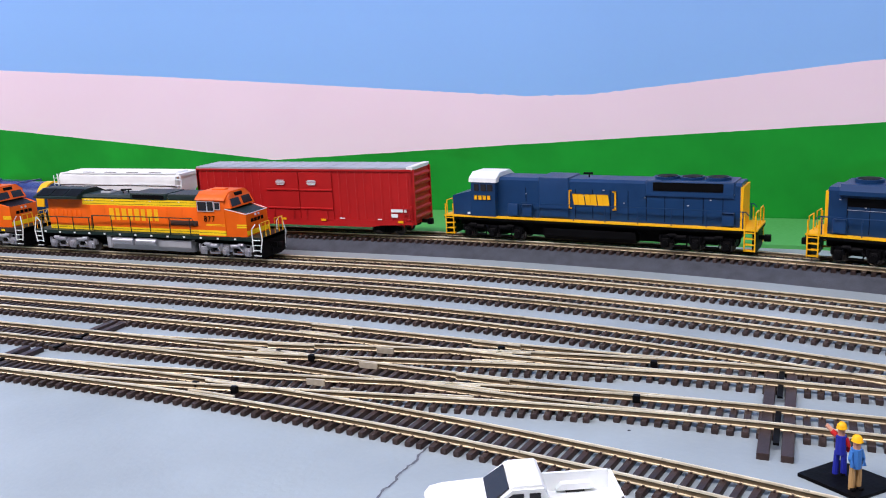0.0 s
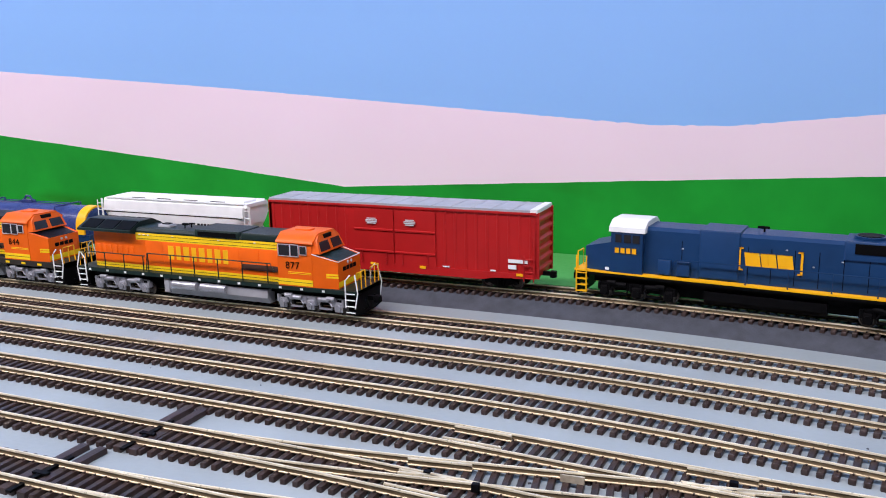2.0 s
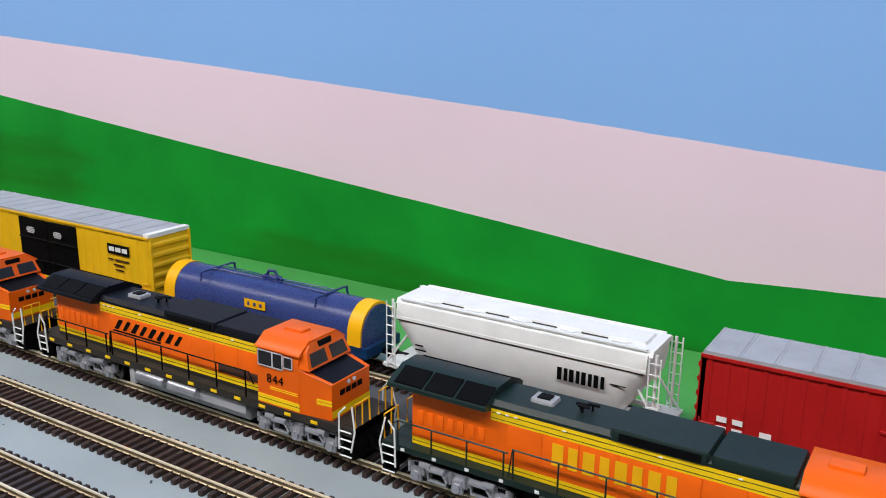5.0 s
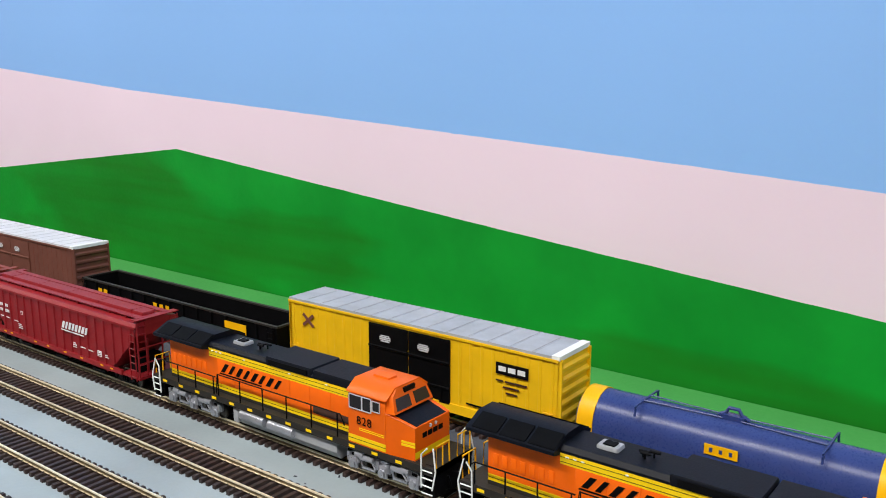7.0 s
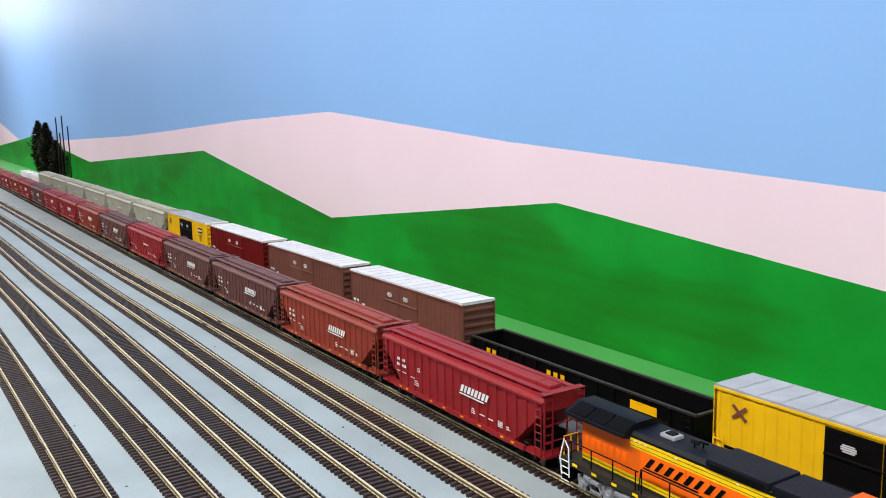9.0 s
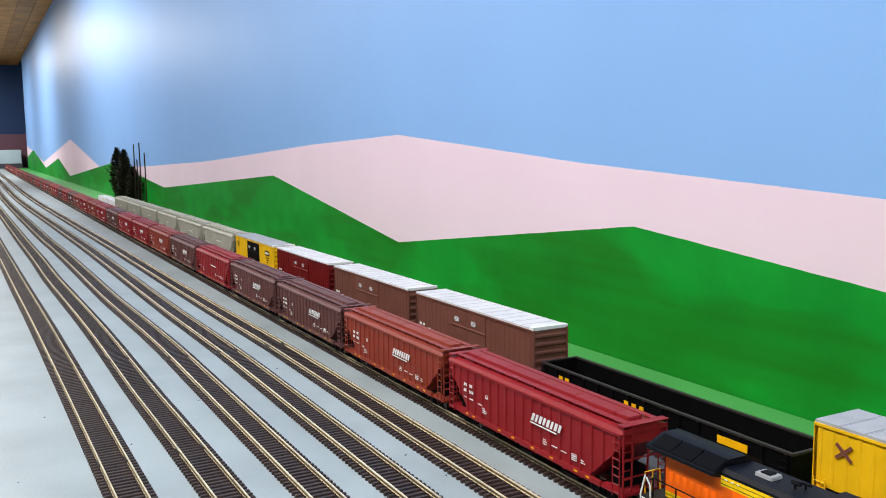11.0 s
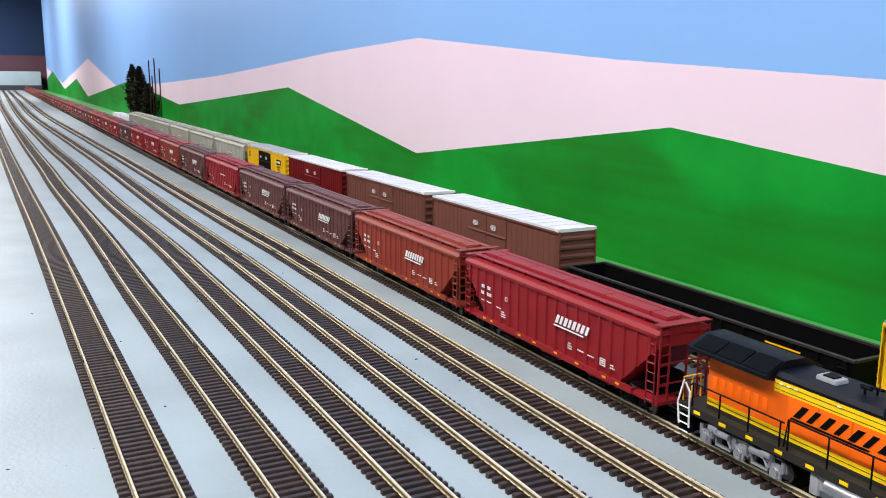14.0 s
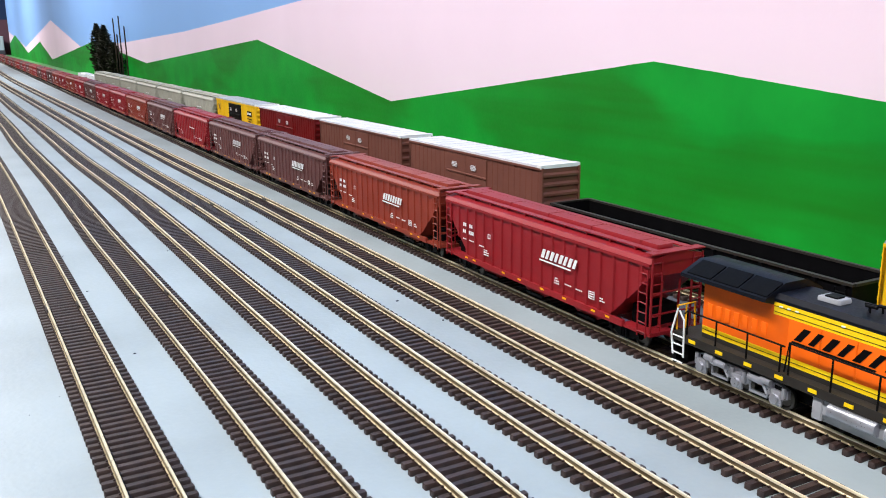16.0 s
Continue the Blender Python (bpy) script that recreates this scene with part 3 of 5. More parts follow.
def grain_hopper(paint, label, logo=True):
    """Ribbed three-bay covered hopper, 0.205 long over the roof."""
    t = thing("covered_hopper", label, "hopper car", "hopper cars of the long train")
    L, W, zt, zb = 0.1035, 0.0172, 0.0475, 0.0120
    m = Mesh()
    line = [(-L, -W + 0.0004)]
    for i in range(19):
        x = -L + 0.006 + i * (2 * L - 0.012) / 18
        line += [(x - 0.0012, -W + 0.0004), (x - 0.0008, -W - 0.0006), (x + 0.0008, -W - 0.0006), (x + 0.0012, -W + 0.0004)]
    line += [(L, -W + 0.0004)]
    line += [(-x, -y) for x, y in line]
    me = Mesh().prism(line, zb, zt, "z", paint).data("body")
    bm = bmesh.new()
    bm.from_mesh(me)
    for e in (-1, 1):
        cut = bmesh.ops.bisect_plane(bm, geom=bm.verts[:] + bm.edges[:] + bm.faces[:], plane_co=(e * L, 0, zt - 0.0070), plane_no=(e * 0.0285, 0, -0.031), clear_outer=True)
        bmesh.ops.contextual_create(bm, geom=[g for g in cut["geom_cut"] if isinstance(g, bmesh.types.BMEdge)])
    bmesh.ops.recalc_face_normals(bm, faces=bm.faces)
    for ed in bm.edges:
        ed.smooth = len(ed.link_faces) == 2 and ed.calc_face_angle(0.0) < 0.3
    bm.to_mesh(me)
    bm.free()
    shared("body", me, t)
    for s in (-1, 1):
        Mesh().box(-L, L, s * W - 0.0008, s * W + 0.0009, zt - 0.0016, zt + 0.0002, paint).part("top_chord", t)
        Mesh().box(-L + 0.018, L - 0.018, s * W - 0.0012, s * W + 0.0008, zb - 0.0018, zb + 0.0016, paint).part("side_sill", t)
    m = Mesh()
    m.prism([(-W - 0.0006, zt), (W + 0.0006, zt), (W - 0.001, zt + 0.0022), (0.006, zt + 0.0042), (-0.006, zt + 0.0042), (-W + 0.001, zt + 0.0022)], -L - 0.001, L + 0.001, "x", paint)
    m.part("roof", t)
    m = Mesh().box(-L + 0.006, L - 0.008, -0.0052, 0.0052, zt + 0.0042, zt + 0.0064, paint, 0.0008)
    for i in range(5):
        x = -L + 0.022 + i * 0.041
        m.box(x - 0.0003, x + 0.0003, -0.0055, 0.0055, zt + 0.0040, zt + 0.0066, paint)
    m.part("hatch_cover", t)
    m = Mesh()
    for s in (-1, 1):
        m.box(-L + 0.002, L - 0.002, s * 0.0105 - 0.0022, s * 0.0105 + 0.0022, zt + 0.0047, zt + 0.0053, paint)
        for i in range(10):
            x = -L + 0.010 + i * 0.020
            m.box(x - 0.0004, x + 0.0004, s * 0.0105 - 0.002, s * 0.0105 + 0.002, zt + 0.0028, zt + 0.0048, paint)
    for e in (-1, 1):
        m.box(e * (L - 0.001) - 0.003, e * (L - 0.001) + 0.003, -W, W, zt + 0.0045, zt + 0.0052, paint)
    m.part("roof_walk", t)
    for k in (-0.050, 0.0, 0.050):
        b = Mesh()
        b.prism([(k - 0.024, zb), (k + 0.024, zb), (k + 0.007, 0.0045), (k - 0.007, 0.0045)], -0.0125, 0.0125, "y", paint)
        b.box(k - 0.008, k + 0.008, -0.014, 0.014, 0.0040, 0.0056, "black")
        b.part("outlet_bay", t)
    Mesh().box(-L - 0.002, L + 0.002, -0.0035, 0.0035, 0.0080, 0.0115, paint).box(-L - 0.002, -L + 0.02, -W, W, zb - 0.002, zb - 0.0003, paint).box(L - 0.02, L + 0.002, -W, W, zb - 0.002, zb - 0.0003, paint).part("underframe", t)
    for e in (-1, 1):
        for s in (-1, 1):
            ladder(t, e * (L - 0.004), s * (W + 0.0004), zb - 0.003, zt - 0.003, paint, 0.0062, "x", 7)
            ladder(t, e * (L + 0.0012), s * (W - 0.004), zb, zt + 0.003, paint, 0.0062, "y", 7)
        m = Mesh()
        for s in (-1, 1):
            m.tube([(e * (L + 0.001), s * 0.0165, zb - 0.001), (e * (L + 0.001), s * 0.0165, zt + 0.003)], 0.0006, paint)
            m.tube([(e * (L - 0.004), s * 0.006, zb), (e * (L - 0.003), s * 0.006, zt - 0.011)], 0.0007, paint)
        m.tube([(e * (L + 0.001), -0.0165, zb + 0.009), (e * (L + 0.001), 0.0165, zb + 0.009)], 0.0005, paint)
        m.tube([(e * (L + 0.001), -0.0165, zb + 0.020), (e * (L + 0.001), 0.0165, zb + 0.020)], 0.0005, paint)
        m.part("end_frame", t)
        # One black block for the brake gear and the shade beneath the slope sheet.
        xa, xb = sorted((e * (L - 0.020), e * (L - 0.007)))
        Mesh().box(xa, xb, -0.0105, 0.0105, zb - 0.0005, zb + 0.0095, "black", 0.0008).part("brake_gear", t)
    y = -W - 0.0013
    if logo:
        x = 0.012
        blocks(t, "white", y, x, 0.0086, 0.0068, 0.0315, 0.0368, 4, 0.45)
        bars(t, "logo_underline", "white", y, [(x - 0.001, x + 0.029, 0.0295, 0.0303)])
        bars(t, "stencil", "white", y, [(-0.0785, -0.0770, 0.0335, 0.0358), (-0.0762, -0.0747, 0.0335, 0.0358), (-0.0705, -0.0690, 0.0335, 0.0358), (-0.0682, -0.0667, 0.0335, 0.0358), (-0.0790, -0.0776, 0.0290, 0.0313), (-0.0768, -0.0754, 0.0290, 0.0313), (-0.0710, -0.0696, 0.0290, 0.0313), (-0.0688, -0.0674, 0.0290, 0.0313), (-0.0666, -0.0652, 0.0290, 0.0313), (-0.047, -0.0466, 0.031, 0.0335), (-0.0446, -0.0442, 0.031, 0.0335), (-0.047, -0.0442, 0.0333, 0.0337), (-0.047, -0.0442, 0.0308, 0.0312)])
    else:
        bars(t, "stencil", "white", y, [(0.0, 0.03, 0.032, 0.0335)])
    bars(t, "small_stencil", "white", y, [(x0 + k * 0.0016, x0 + k * 0.0016 + 0.0010, z, z + 0.0007) for x0, n, z in ((-0.079, 3, 0.0245), (-0.071, 4, 0.0245), (-0.058, 4, 0.0238), (-0.052, 4, 0.0190), (-0.052, 4, 0.0205), (-0.052, 3, 0.0220), (0.026, 3, 0.0190), (0.026, 3, 0.0205), (0.0265, 2, 0.0220), (0.036, 4, 0.0205), (0.046, 4, 0.0202), (0.067, 3, 0.0190), (0.067, 2, 0.0205)) for k in range(n)])
    bars(t, "panel_stencil", "white", y, [(0.0575, 0.0580, 0.0185, 0.0225), (0.0620, 0.0625, 0.0185, 0.0225), (0.0575, 0.0625, 0.0222, 0.0226), (0.0575, 0.0625, 0.0184, 0.0188), (0.0585, 0.0615, 0.0196, 0.0202), (0.0585, 0.0615, 0.0209, 0.0215)])
    for k in (-0.076, -0.066, -0.03, -0.012, 0.012, 0.034, 0.06, 0.072):
        bars(t, "reflector", "yellow", y, [(k, k + 0.0035, 0.0118, 0.0130)])
    freight_trucks(t, 0.0815)
    couplers(t, L + 0.006)
    return t


def boxcar(paint, label, doors=None, dark=None, logo=None, top="galv"):
    """Sixty-foot high-cube boxcar with ribbed sides and corrugated ends."""
    t = thing("boxcar", label, "boxcar", "boxcars of the back train")
    L, W, zt, zb = 0.107, 0.0172, 0.0565, 0.0105
    line = [(-L, -W)]
    for i in range(27):
        x = -L + 0.004 + i * (2 * L - 0.008) / 26
        if abs(x) > 0.0335:
            line += [(x - 0.0011, -W), (x - 0.0007, -W - 0.00035), (x + 0.0007, -W - 0.00035), (x + 0.0011, -W)]
    line += [(L, -W)]
    line += [(-x, -y) for x, y in line]
    m = Mesh().prism(line, zb, zt, "z", paint)
    m.part("body", t)
    for s in (-1, 1):
        Mesh().box(-L, L, s * W - 0.0010, s * W + 0.0010, zt - 0.0016, zt, paint).part("top_chord", t)
        m = Mesh().prism([(-L, zb + 0.003), (L, zb + 0.003), (L, zb), (L - 0.03, zb - 0.001), (L - 0.04, zb - 0.0028), (-L + 0.04, zb - 0.0028), (-L + 0.03, zb - 0.001), (-L, zb)], s * W - 0.0009, s * W + 0.0009, "y", paint)
        m.part("side_sill", t)
    for e in (-1, 1):
        line = [(e * (L - 0.001), zb)]
        for i in range(6):
            z = zb + 0.005 + i * 0.0070
            line += [(e * (L + 0.0003), z - 0.0022), (e * (L + 0.0018), z - 0.0008), (e * (L + 0.0018), z + 0.0008), (e * (L + 0.0003), z + 0.0022)]
        line += [(e * (L + 0.0003), zt - 0.0004), (e * (L - 0.001), zt - 0.0004)]
        Mesh().prism(line, -W + 0.0014, W - 0.0014, "y", dark or paint).part("corrugated_end", t)
        for s in (-1, 1):
            Mesh().box(e * L - 0.0006, e * L + 0.0020, min(s * W, s * (W - 0.0014)), max(s * W, s * (W - 0.0014)), zb, zt, paint).part("corner_post", t)
        ladder(t, e * (L - 0.005), -W - 0.0014, zb - 0.002, zb + 0.016, paint, 0.007, "x", 4)
        ladder(t, e * (L - 0.005), W + 0.0014, zb - 0.002, zb + 0.016, paint, 0.007, "x", 4)
    line = [(-L, zt)]
    for i in range(15):
        x = -L + 0.0012 + i * (2 * L - 0.0024) / 14
        line += [(x - 0.0006, zt + 0.0016), (x - 0.0003, zt + 0.00185), (x + 0.0003, zt + 0.00185), (x + 0.0006, zt + 0.0016)]
    m = Mesh().prism(line + [(L, zt)], -W - 0.0004, W + 0.0004, "y", top)
    m.part("roof", t, "galvanised panelled roof")
    for i in range(14):
        x = -L + 0.0012 + (i + 0.93) * (2 * L - 0.0024) / 14
        Mesh().box(x - 0.00022, x + 0.00022, -W, W, zt + 0.0014, zt + 0.00185, "tank").part("roof_seam", t)
    Mesh().box(L - 0.0045, L + 0.0008, -W - 0.0005, W + 0.0005, zt - 0.0006, zt + 0.0021, "white").part("roof_edge", t, "white painted roof end")
    for s in (-1, 1):
        for a, b in ((-0.0325, -0.0005), (0.0005, 0.0325)):
            dm = doors or paint
            line = [(s * (W - 0.0004), zb + 0.002), (s * (W + 0.0010), zb + 0.002)]
            for z in (0.0225, 0.0385):
                line += [(s * (W + 0.0010), z - 0.0009), (s * (W + 0.0017), z - 0.0005), (s * (W + 0.0017), z + 0.0005), (s * (W + 0.0010), z + 0.0009)]
            line += [(s * (W + 0.0010), zt - 0.003), (s * (W - 0.0004), zt - 0.003)]
            m = Mesh().prism(line, a, b, "x", dm)
            d = m.part("door", t)
            bm_ = Mesh()
            for k in (a + 0.006, b - 0.006):
                bm_.tube([(k, s * (W + 0.0016), zb + 0.003), (k, s * (W + 0.0016), 0.0225)], 0.0004, dm, 5)
            bm_.part("lock_bar", d)
        m = Mesh().box(-0.064, 0.064, s * W - 0.0002, s * W + 0.0018, zb - 0.0005, zb + 0.0010, paint).box(-0.035, 0.05, s * W - 0.0002, s * W + 0.0014, zt - 0.0034, zt - 0.0024, paint)
        m.part("door_track", t)
    y = -W - 0.0020
    for k in (-0.018, 0.013):
        bars(t, "door_emblem", "galv", y, [(k - 0.0035, k + 0.0035, 0.0465, 0.0472), (k - 0.0045, k + 0.0045, 0.0453, 0.0461), (k - 0.0045, k + 0.0045, 0.0441, 0.0449), (k - 0.0035, k + 0.0035, 0.0429, 0.0437)])
    y = -W - 0.0010
    if logo == "yellow":
        m = Mesh()
        for a in (0.7, -0.7):
            d = Vector((math.cos(a), 0, math.sin(a))) * 0.0062
            c = Vector((-0.088, y, 0.0445))
            n = Vector((-d.z, 0, d.x)) * 0.16
            v = [c - d - n, c + d - n, c + d + n, c - d + n]
            v += [p + Vector((0, 0.0004, 0)) for p in v]
            m.add(v, [(0, 1, 2, 3), (4, 0, 3, 7), (1, 5, 6, 2), (3, 2, 6, 7)], "brown")
        m.part("emblem", t, "crossed rust-coloured bars")
        bars(t, "logo", "black", y, [(0.066, 0.088, 0.0405, 0.0475)])
        bars(t, "logo_face", "white", y - 0.0003, [(0.068, 0.073, 0.0425, 0.0455), (0.0745, 0.0795, 0.0425, 0.0455), (0.081, 0.086, 0.0425, 0.0455)])
        bars(t, "slogan", "darkbrown", y, [(0.066, 0.071, 0.0360, 0.0370), (0.0725, 0.087, 0.0360, 0.0370), (0.071, 0.082, 0.0325, 0.0335), (0.073, 0.081, 0.0290, 0.0300)])
        bars(t, "stencil", "black", y, [(-0.098, -0.088, 0.020, 0.022), (-0.085, -0.078, 0.020, 0.022), (-0.098, -0.080, 0.0165, 0.018), (0.045, 0.06, 0.016, 0.017), (0.072, 0.098, 0.0145, 0.0155)])
    else:
        for r in [(-0.098, -0.0935, 0.026, 0.0285), (-0.091, -0.0865, 0.026, 0.0285), (-0.098, -0.0935, 0.0215, 0.024), (-0.091, -0.0865, 0.0215, 0.024), (-0.099, -0.0935, 0.0175, 0.019), (-0.0905, -0.086, 0.0175, 0.019), (-0.079, -0.074, 0.022, 0.0255)]:
            bars(t, "stencil", "white", y, [r])
        for r in [(-0.07, -0.066, 0.0145, 0.0152), (-0.056, -0.052, 0.0145, 0.0152), (-0.047, -0.043, 0.0142, 0.0149), (0.038, 0.043, 0.0142, 0.0152), (0.074, 0.078, 0.014, 0.015), (0.087, 0.101, 0.021, 0.0235), (0.087, 0.093, 0.0165, 0.0195)]:
            bars(t, "small_stencil", "white", y, [r])
    for k in (0.093, -0.097, -0.02, 0.02):
        bars(t, "reflector", "yellow", y - 0.0004, [(k, k + 0.0048, 0.0120, 0.0138)])
    Mesh().box(-L + 0.003, L - 0.003, -0.004, 0.004, 0.0075, zb, "black").box(-0.045, 0.045, -0.013, 0.013, 0.0085, zb, "black").part("underframe", t)
    freight_trucks(t, 0.080)
    couplers(t, L + 0.006)
    return t


def white_hopper(label):
    """Smooth barrel-sided covered hopper, 0.165 long."""
    t = thing("covered_hopper", label, "hopper car")
    L, zt, zb = 0.0705, 0.0488, 0.0120
    half = []
    for k in range(15):
        u = k / 14
        half.append((0.0098 + 0.0078 * math.sin(math.pi * (0.04 + 0.66 * u)) ** 0.8, zb + (zt - zb) * u))
    prof = [(-y, z) for y, z in half] + [(y, z) for y, z in half[::-1]]
    rings = [(-L, 0.42), (-L + 0.006, 0.66), (-L + 0.012, 0.90), (-L + 0.015, 1.0), (L - 0.015, 1.0), (L - 0.012, 0.90), (L - 0.006, 0.66), (L, 0.42)]
    v, f, n = [], [], len(prof)
    for x, k in rings:
        v += [(x, y, zt - (zt - z) * k) for y, z in prof]
    for i in range(len(rings) - 1):
        f += [(i * n + k, i * n + (k + 1) % n, (i + 1) * n + (k + 1) % n, (i + 1) * n + k) for k in range(n)]
    f += [tuple(range(n)), tuple(range((len(rings) - 1) * n, len(rings) * n))]
    Mesh().add(v, f, "white").part("body", t)
    Mesh().prism([(-0.0150, zt - 0.001), (0.0150, zt - 0.001), (0.0135, zt + 0.0018), (-0.0135, zt + 0.0018)], -L - 0.002, L + 0.002, "x", "white").part("roof", t)
    for s in (-1, 1):
        Mesh().box(-L, L, s * 0.0172 - 0.0006, s * 0.0172 + 0.0006, 0.0402, 0.0417, "white").part("side_rail", t)
        # Dark strip painting in the shadow under the side rail.
        Mesh().box(-L + 0.001, L - 0.001, s * 0.0174 - 0.0004, s * 0.0174 + 0.0005, 0.0394, 0.0402, "valance").part("side_groove", t)
        Mesh().box(-L, L, s * 0.0110 - 0.0006, s * 0.0110 + 0.0012, zb - 0.0014, zb + 0.0012, "white").part("side_sill", t)
    m = Mesh()
    for i in range(5):
        x = -L + 0.018 + i * 0.0268
        m.tube([(x - 0.006, -0.009, zt + 0.002), (x - 0.003, -0.0115, zt + 0.0024), (x + 0.003, -0.0115, zt + 0.0024), (x + 0.006, -0.009, zt + 0.002)], 0.0006, "white")
        m.box(x - 0.012, x + 0.0, 0.001, 0.0016, zt + 0.0018, zt + 0.0026, "galv")
    m.box(-L + 0.004, L - 0.004, -0.008, 0.008, zt + 0.0016, zt + 0.0032, "white", 0.0006)
    m.part("roof_hatch", t)
    for k in (-0.028, 0.028):
        Mesh().prism([(k - 0.019, zb + 0.001), (k + 0.019, zb + 0.001), (k + 0.006, 0.0045), (k - 0.006, 0.0045)], -0.0105, 0.0105, "y", "white").part("outlet_bay", t)
    for e in (-1, 1):
        m = Mesh().box(e * (L + 0.001) - 0.009, e * (L + 0.001) + 0.009, -0.0165, 0.0165, zb - 0.002, zb - 0.0004, "white")
        for s in (-1, 1):
            m.tube([(e * (L + 0.004), s * 0.015, zb - 0.001), (e * (L + 0.004), s * 0.015, zt + 0.001)], 0.0008, "white")
            m.tube([(e * (L + 0.009), s * 0.015, zb - 0.001), (e * (L - 0.006), s * 0.013, 0.032)], 0.0007, "white")
        m.part("end_platform", t)
        for s in (-1, 1):
            ladder(t, e * (L + 0.004), s * 0.0172, zb - 0.002, zt, "white", 0.0055, "x", 7)
    for s in (-1, 1):
        # Dark line along the roof joint, with its shadow put into the colour.
        Mesh().box(-L + 0.002, L - 0.002, s * 0.0165 - 0.0008, s * 0.0165 + 0.0008, 0.0416, 0.0421, "valance").part("roof_joint", t)
        Mesh().box(-L + 0.001, L - 0.001, s * 0.0138 - 0.0012, s * 0.0138 + 0.0012, zt + 0.0016, zt + 0.0024, "white").part("roof_walk", t)
        for k in (-0.047, -0.02, 0.007, 0.034):
            Mesh().box(k, k + 0.014, s * 0.0092 - 0.0003, s * 0.0092 + 0.0003, zt + 0.0019, zt + 0.0024, "valance").part("hatch_seam", t)
    y = -0.0178
    blocks(t, "black", y, 0.026, 0.0064, 0.0054, 0.0275, 0.0340, 4)
    bars(t, "stencil", "black", y, [(-0.058, -0.053, 0.027, 0.0278), (-0.058, -0.051, 0.0245, 0.0252), (0.0535, 0.0615, 0.0312, 0.0316)])
    Mesh().box(-L - 0.008, L + 0.008, -0.003, 0.003, 0.0080, zb, "white").part("centre_sill", t)
    freight_trucks(t, 0.060)
    couplers(t, L + 0.012)
    return t


def coil_car(label):
    t = thing("coil_car", label, "coil car")
    L = 0.081
    n = 20
    prof = [(0.0162 * math.cos(math.pi * k / n), 0.0225 + 0.0170 * math.sin(math.pi * k / n)) for k in range(n + 1)]
    prof = [(0.0165, 0.0165)] + prof + [(-0.0165, 0.0165)]
    Mesh().prism(prof, -L + 0.010, L - 0.010, "x", "coilblue").part("hood", t)
    for e in (-1, 1):
        big = [(y * 1.03, z if z < 0.017 else 0.0165 + (z - 0.0165) * 1.02) for y, z in prof]
        Mesh().prism(big, e * (L - 0.010), e * (L - 0.0005), "x", "yellow").part("end_band", t, "yellow end band")
        Mesh().prism([(y * 0.95, z if z < 0.017 else 0.0165 + (z - 0.0165) * 0.95) for y, z in prof], e * (L - 0.0005), e * (L + 0.0006), "x", "coilblue").part("end_panel", t)
    for k in (-0.047, 0.047):
        m = Mesh().tube([(k, -0.0150, 0.0372), (k, -0.0150, 0.0394), (k, -0.0125, 0.0399), (k, 0.0125, 0.0399), (k, 0.0150, 0.0394), (k, 0.0150, 0.0372)], 0.0007, "coilblue")
        m.tube([(k, -0.0158, 0.0345), (k, -0.0144, 0.0385)], 0.0007, "coilblue")
        m.tube([(k, 0.0158, 0.0345), (k, 0.0144, 0.0385)], 0.0007, "coilblue")
        m.part("stacking_bracket", t)
        for s in (-1, 1):
            Mesh().tube([(k, s * 0.0045, 0.0400), (k * 0.1, s * 0.0025, 0.0402)], 0.00045, "coilblue").part("tie_rod", t)
    m = Mesh().box(-0.006, 0.006, -0.0025, 0.0025, 0.0390, 0.0420, "coilblue")
    m.tube([(-0.008, 0, 0.0405), (-0.004, 0, 0.0425), (-0.0025, 0, 0.0452), (0.0025, 0, 0.0452), (0.004, 0, 0.0425), (0.008, 0, 0.0405)], 0.0010, "coilblue", 8)
    m.part("lifting_lug", t)
    Mesh().box(-L - 0.004, L + 0.004, -0.0168, 0.0168, 0.0105, 0.0165, "blue").box(-L, L, -0.0172, 0.0172, 0.0150, 0.0168, "blue").part("frame", t)
    bars(t, "logo", "yellow", -0.0167, [(-0.0085, 0.0085, 0.0250, 0.0305)])
    bars(t, "logo_face", "coilblue", -0.0170, [(-0.0058, -0.0042, 0.0267, 0.0288), (-0.0008, 0.0008, 0.0267, 0.0288), (0.0042, 0.0058, 0.0267, 0.0288)])
    bars(t, "stencil", "white", -0.0176, [(-0.07, -0.062, 0.0120, 0.0130), (0.05, 0.060, 0.0120, 0.0130)])
    freight_trucks(t, 0.060)
    couplers(t, L + 0.008)
    return t


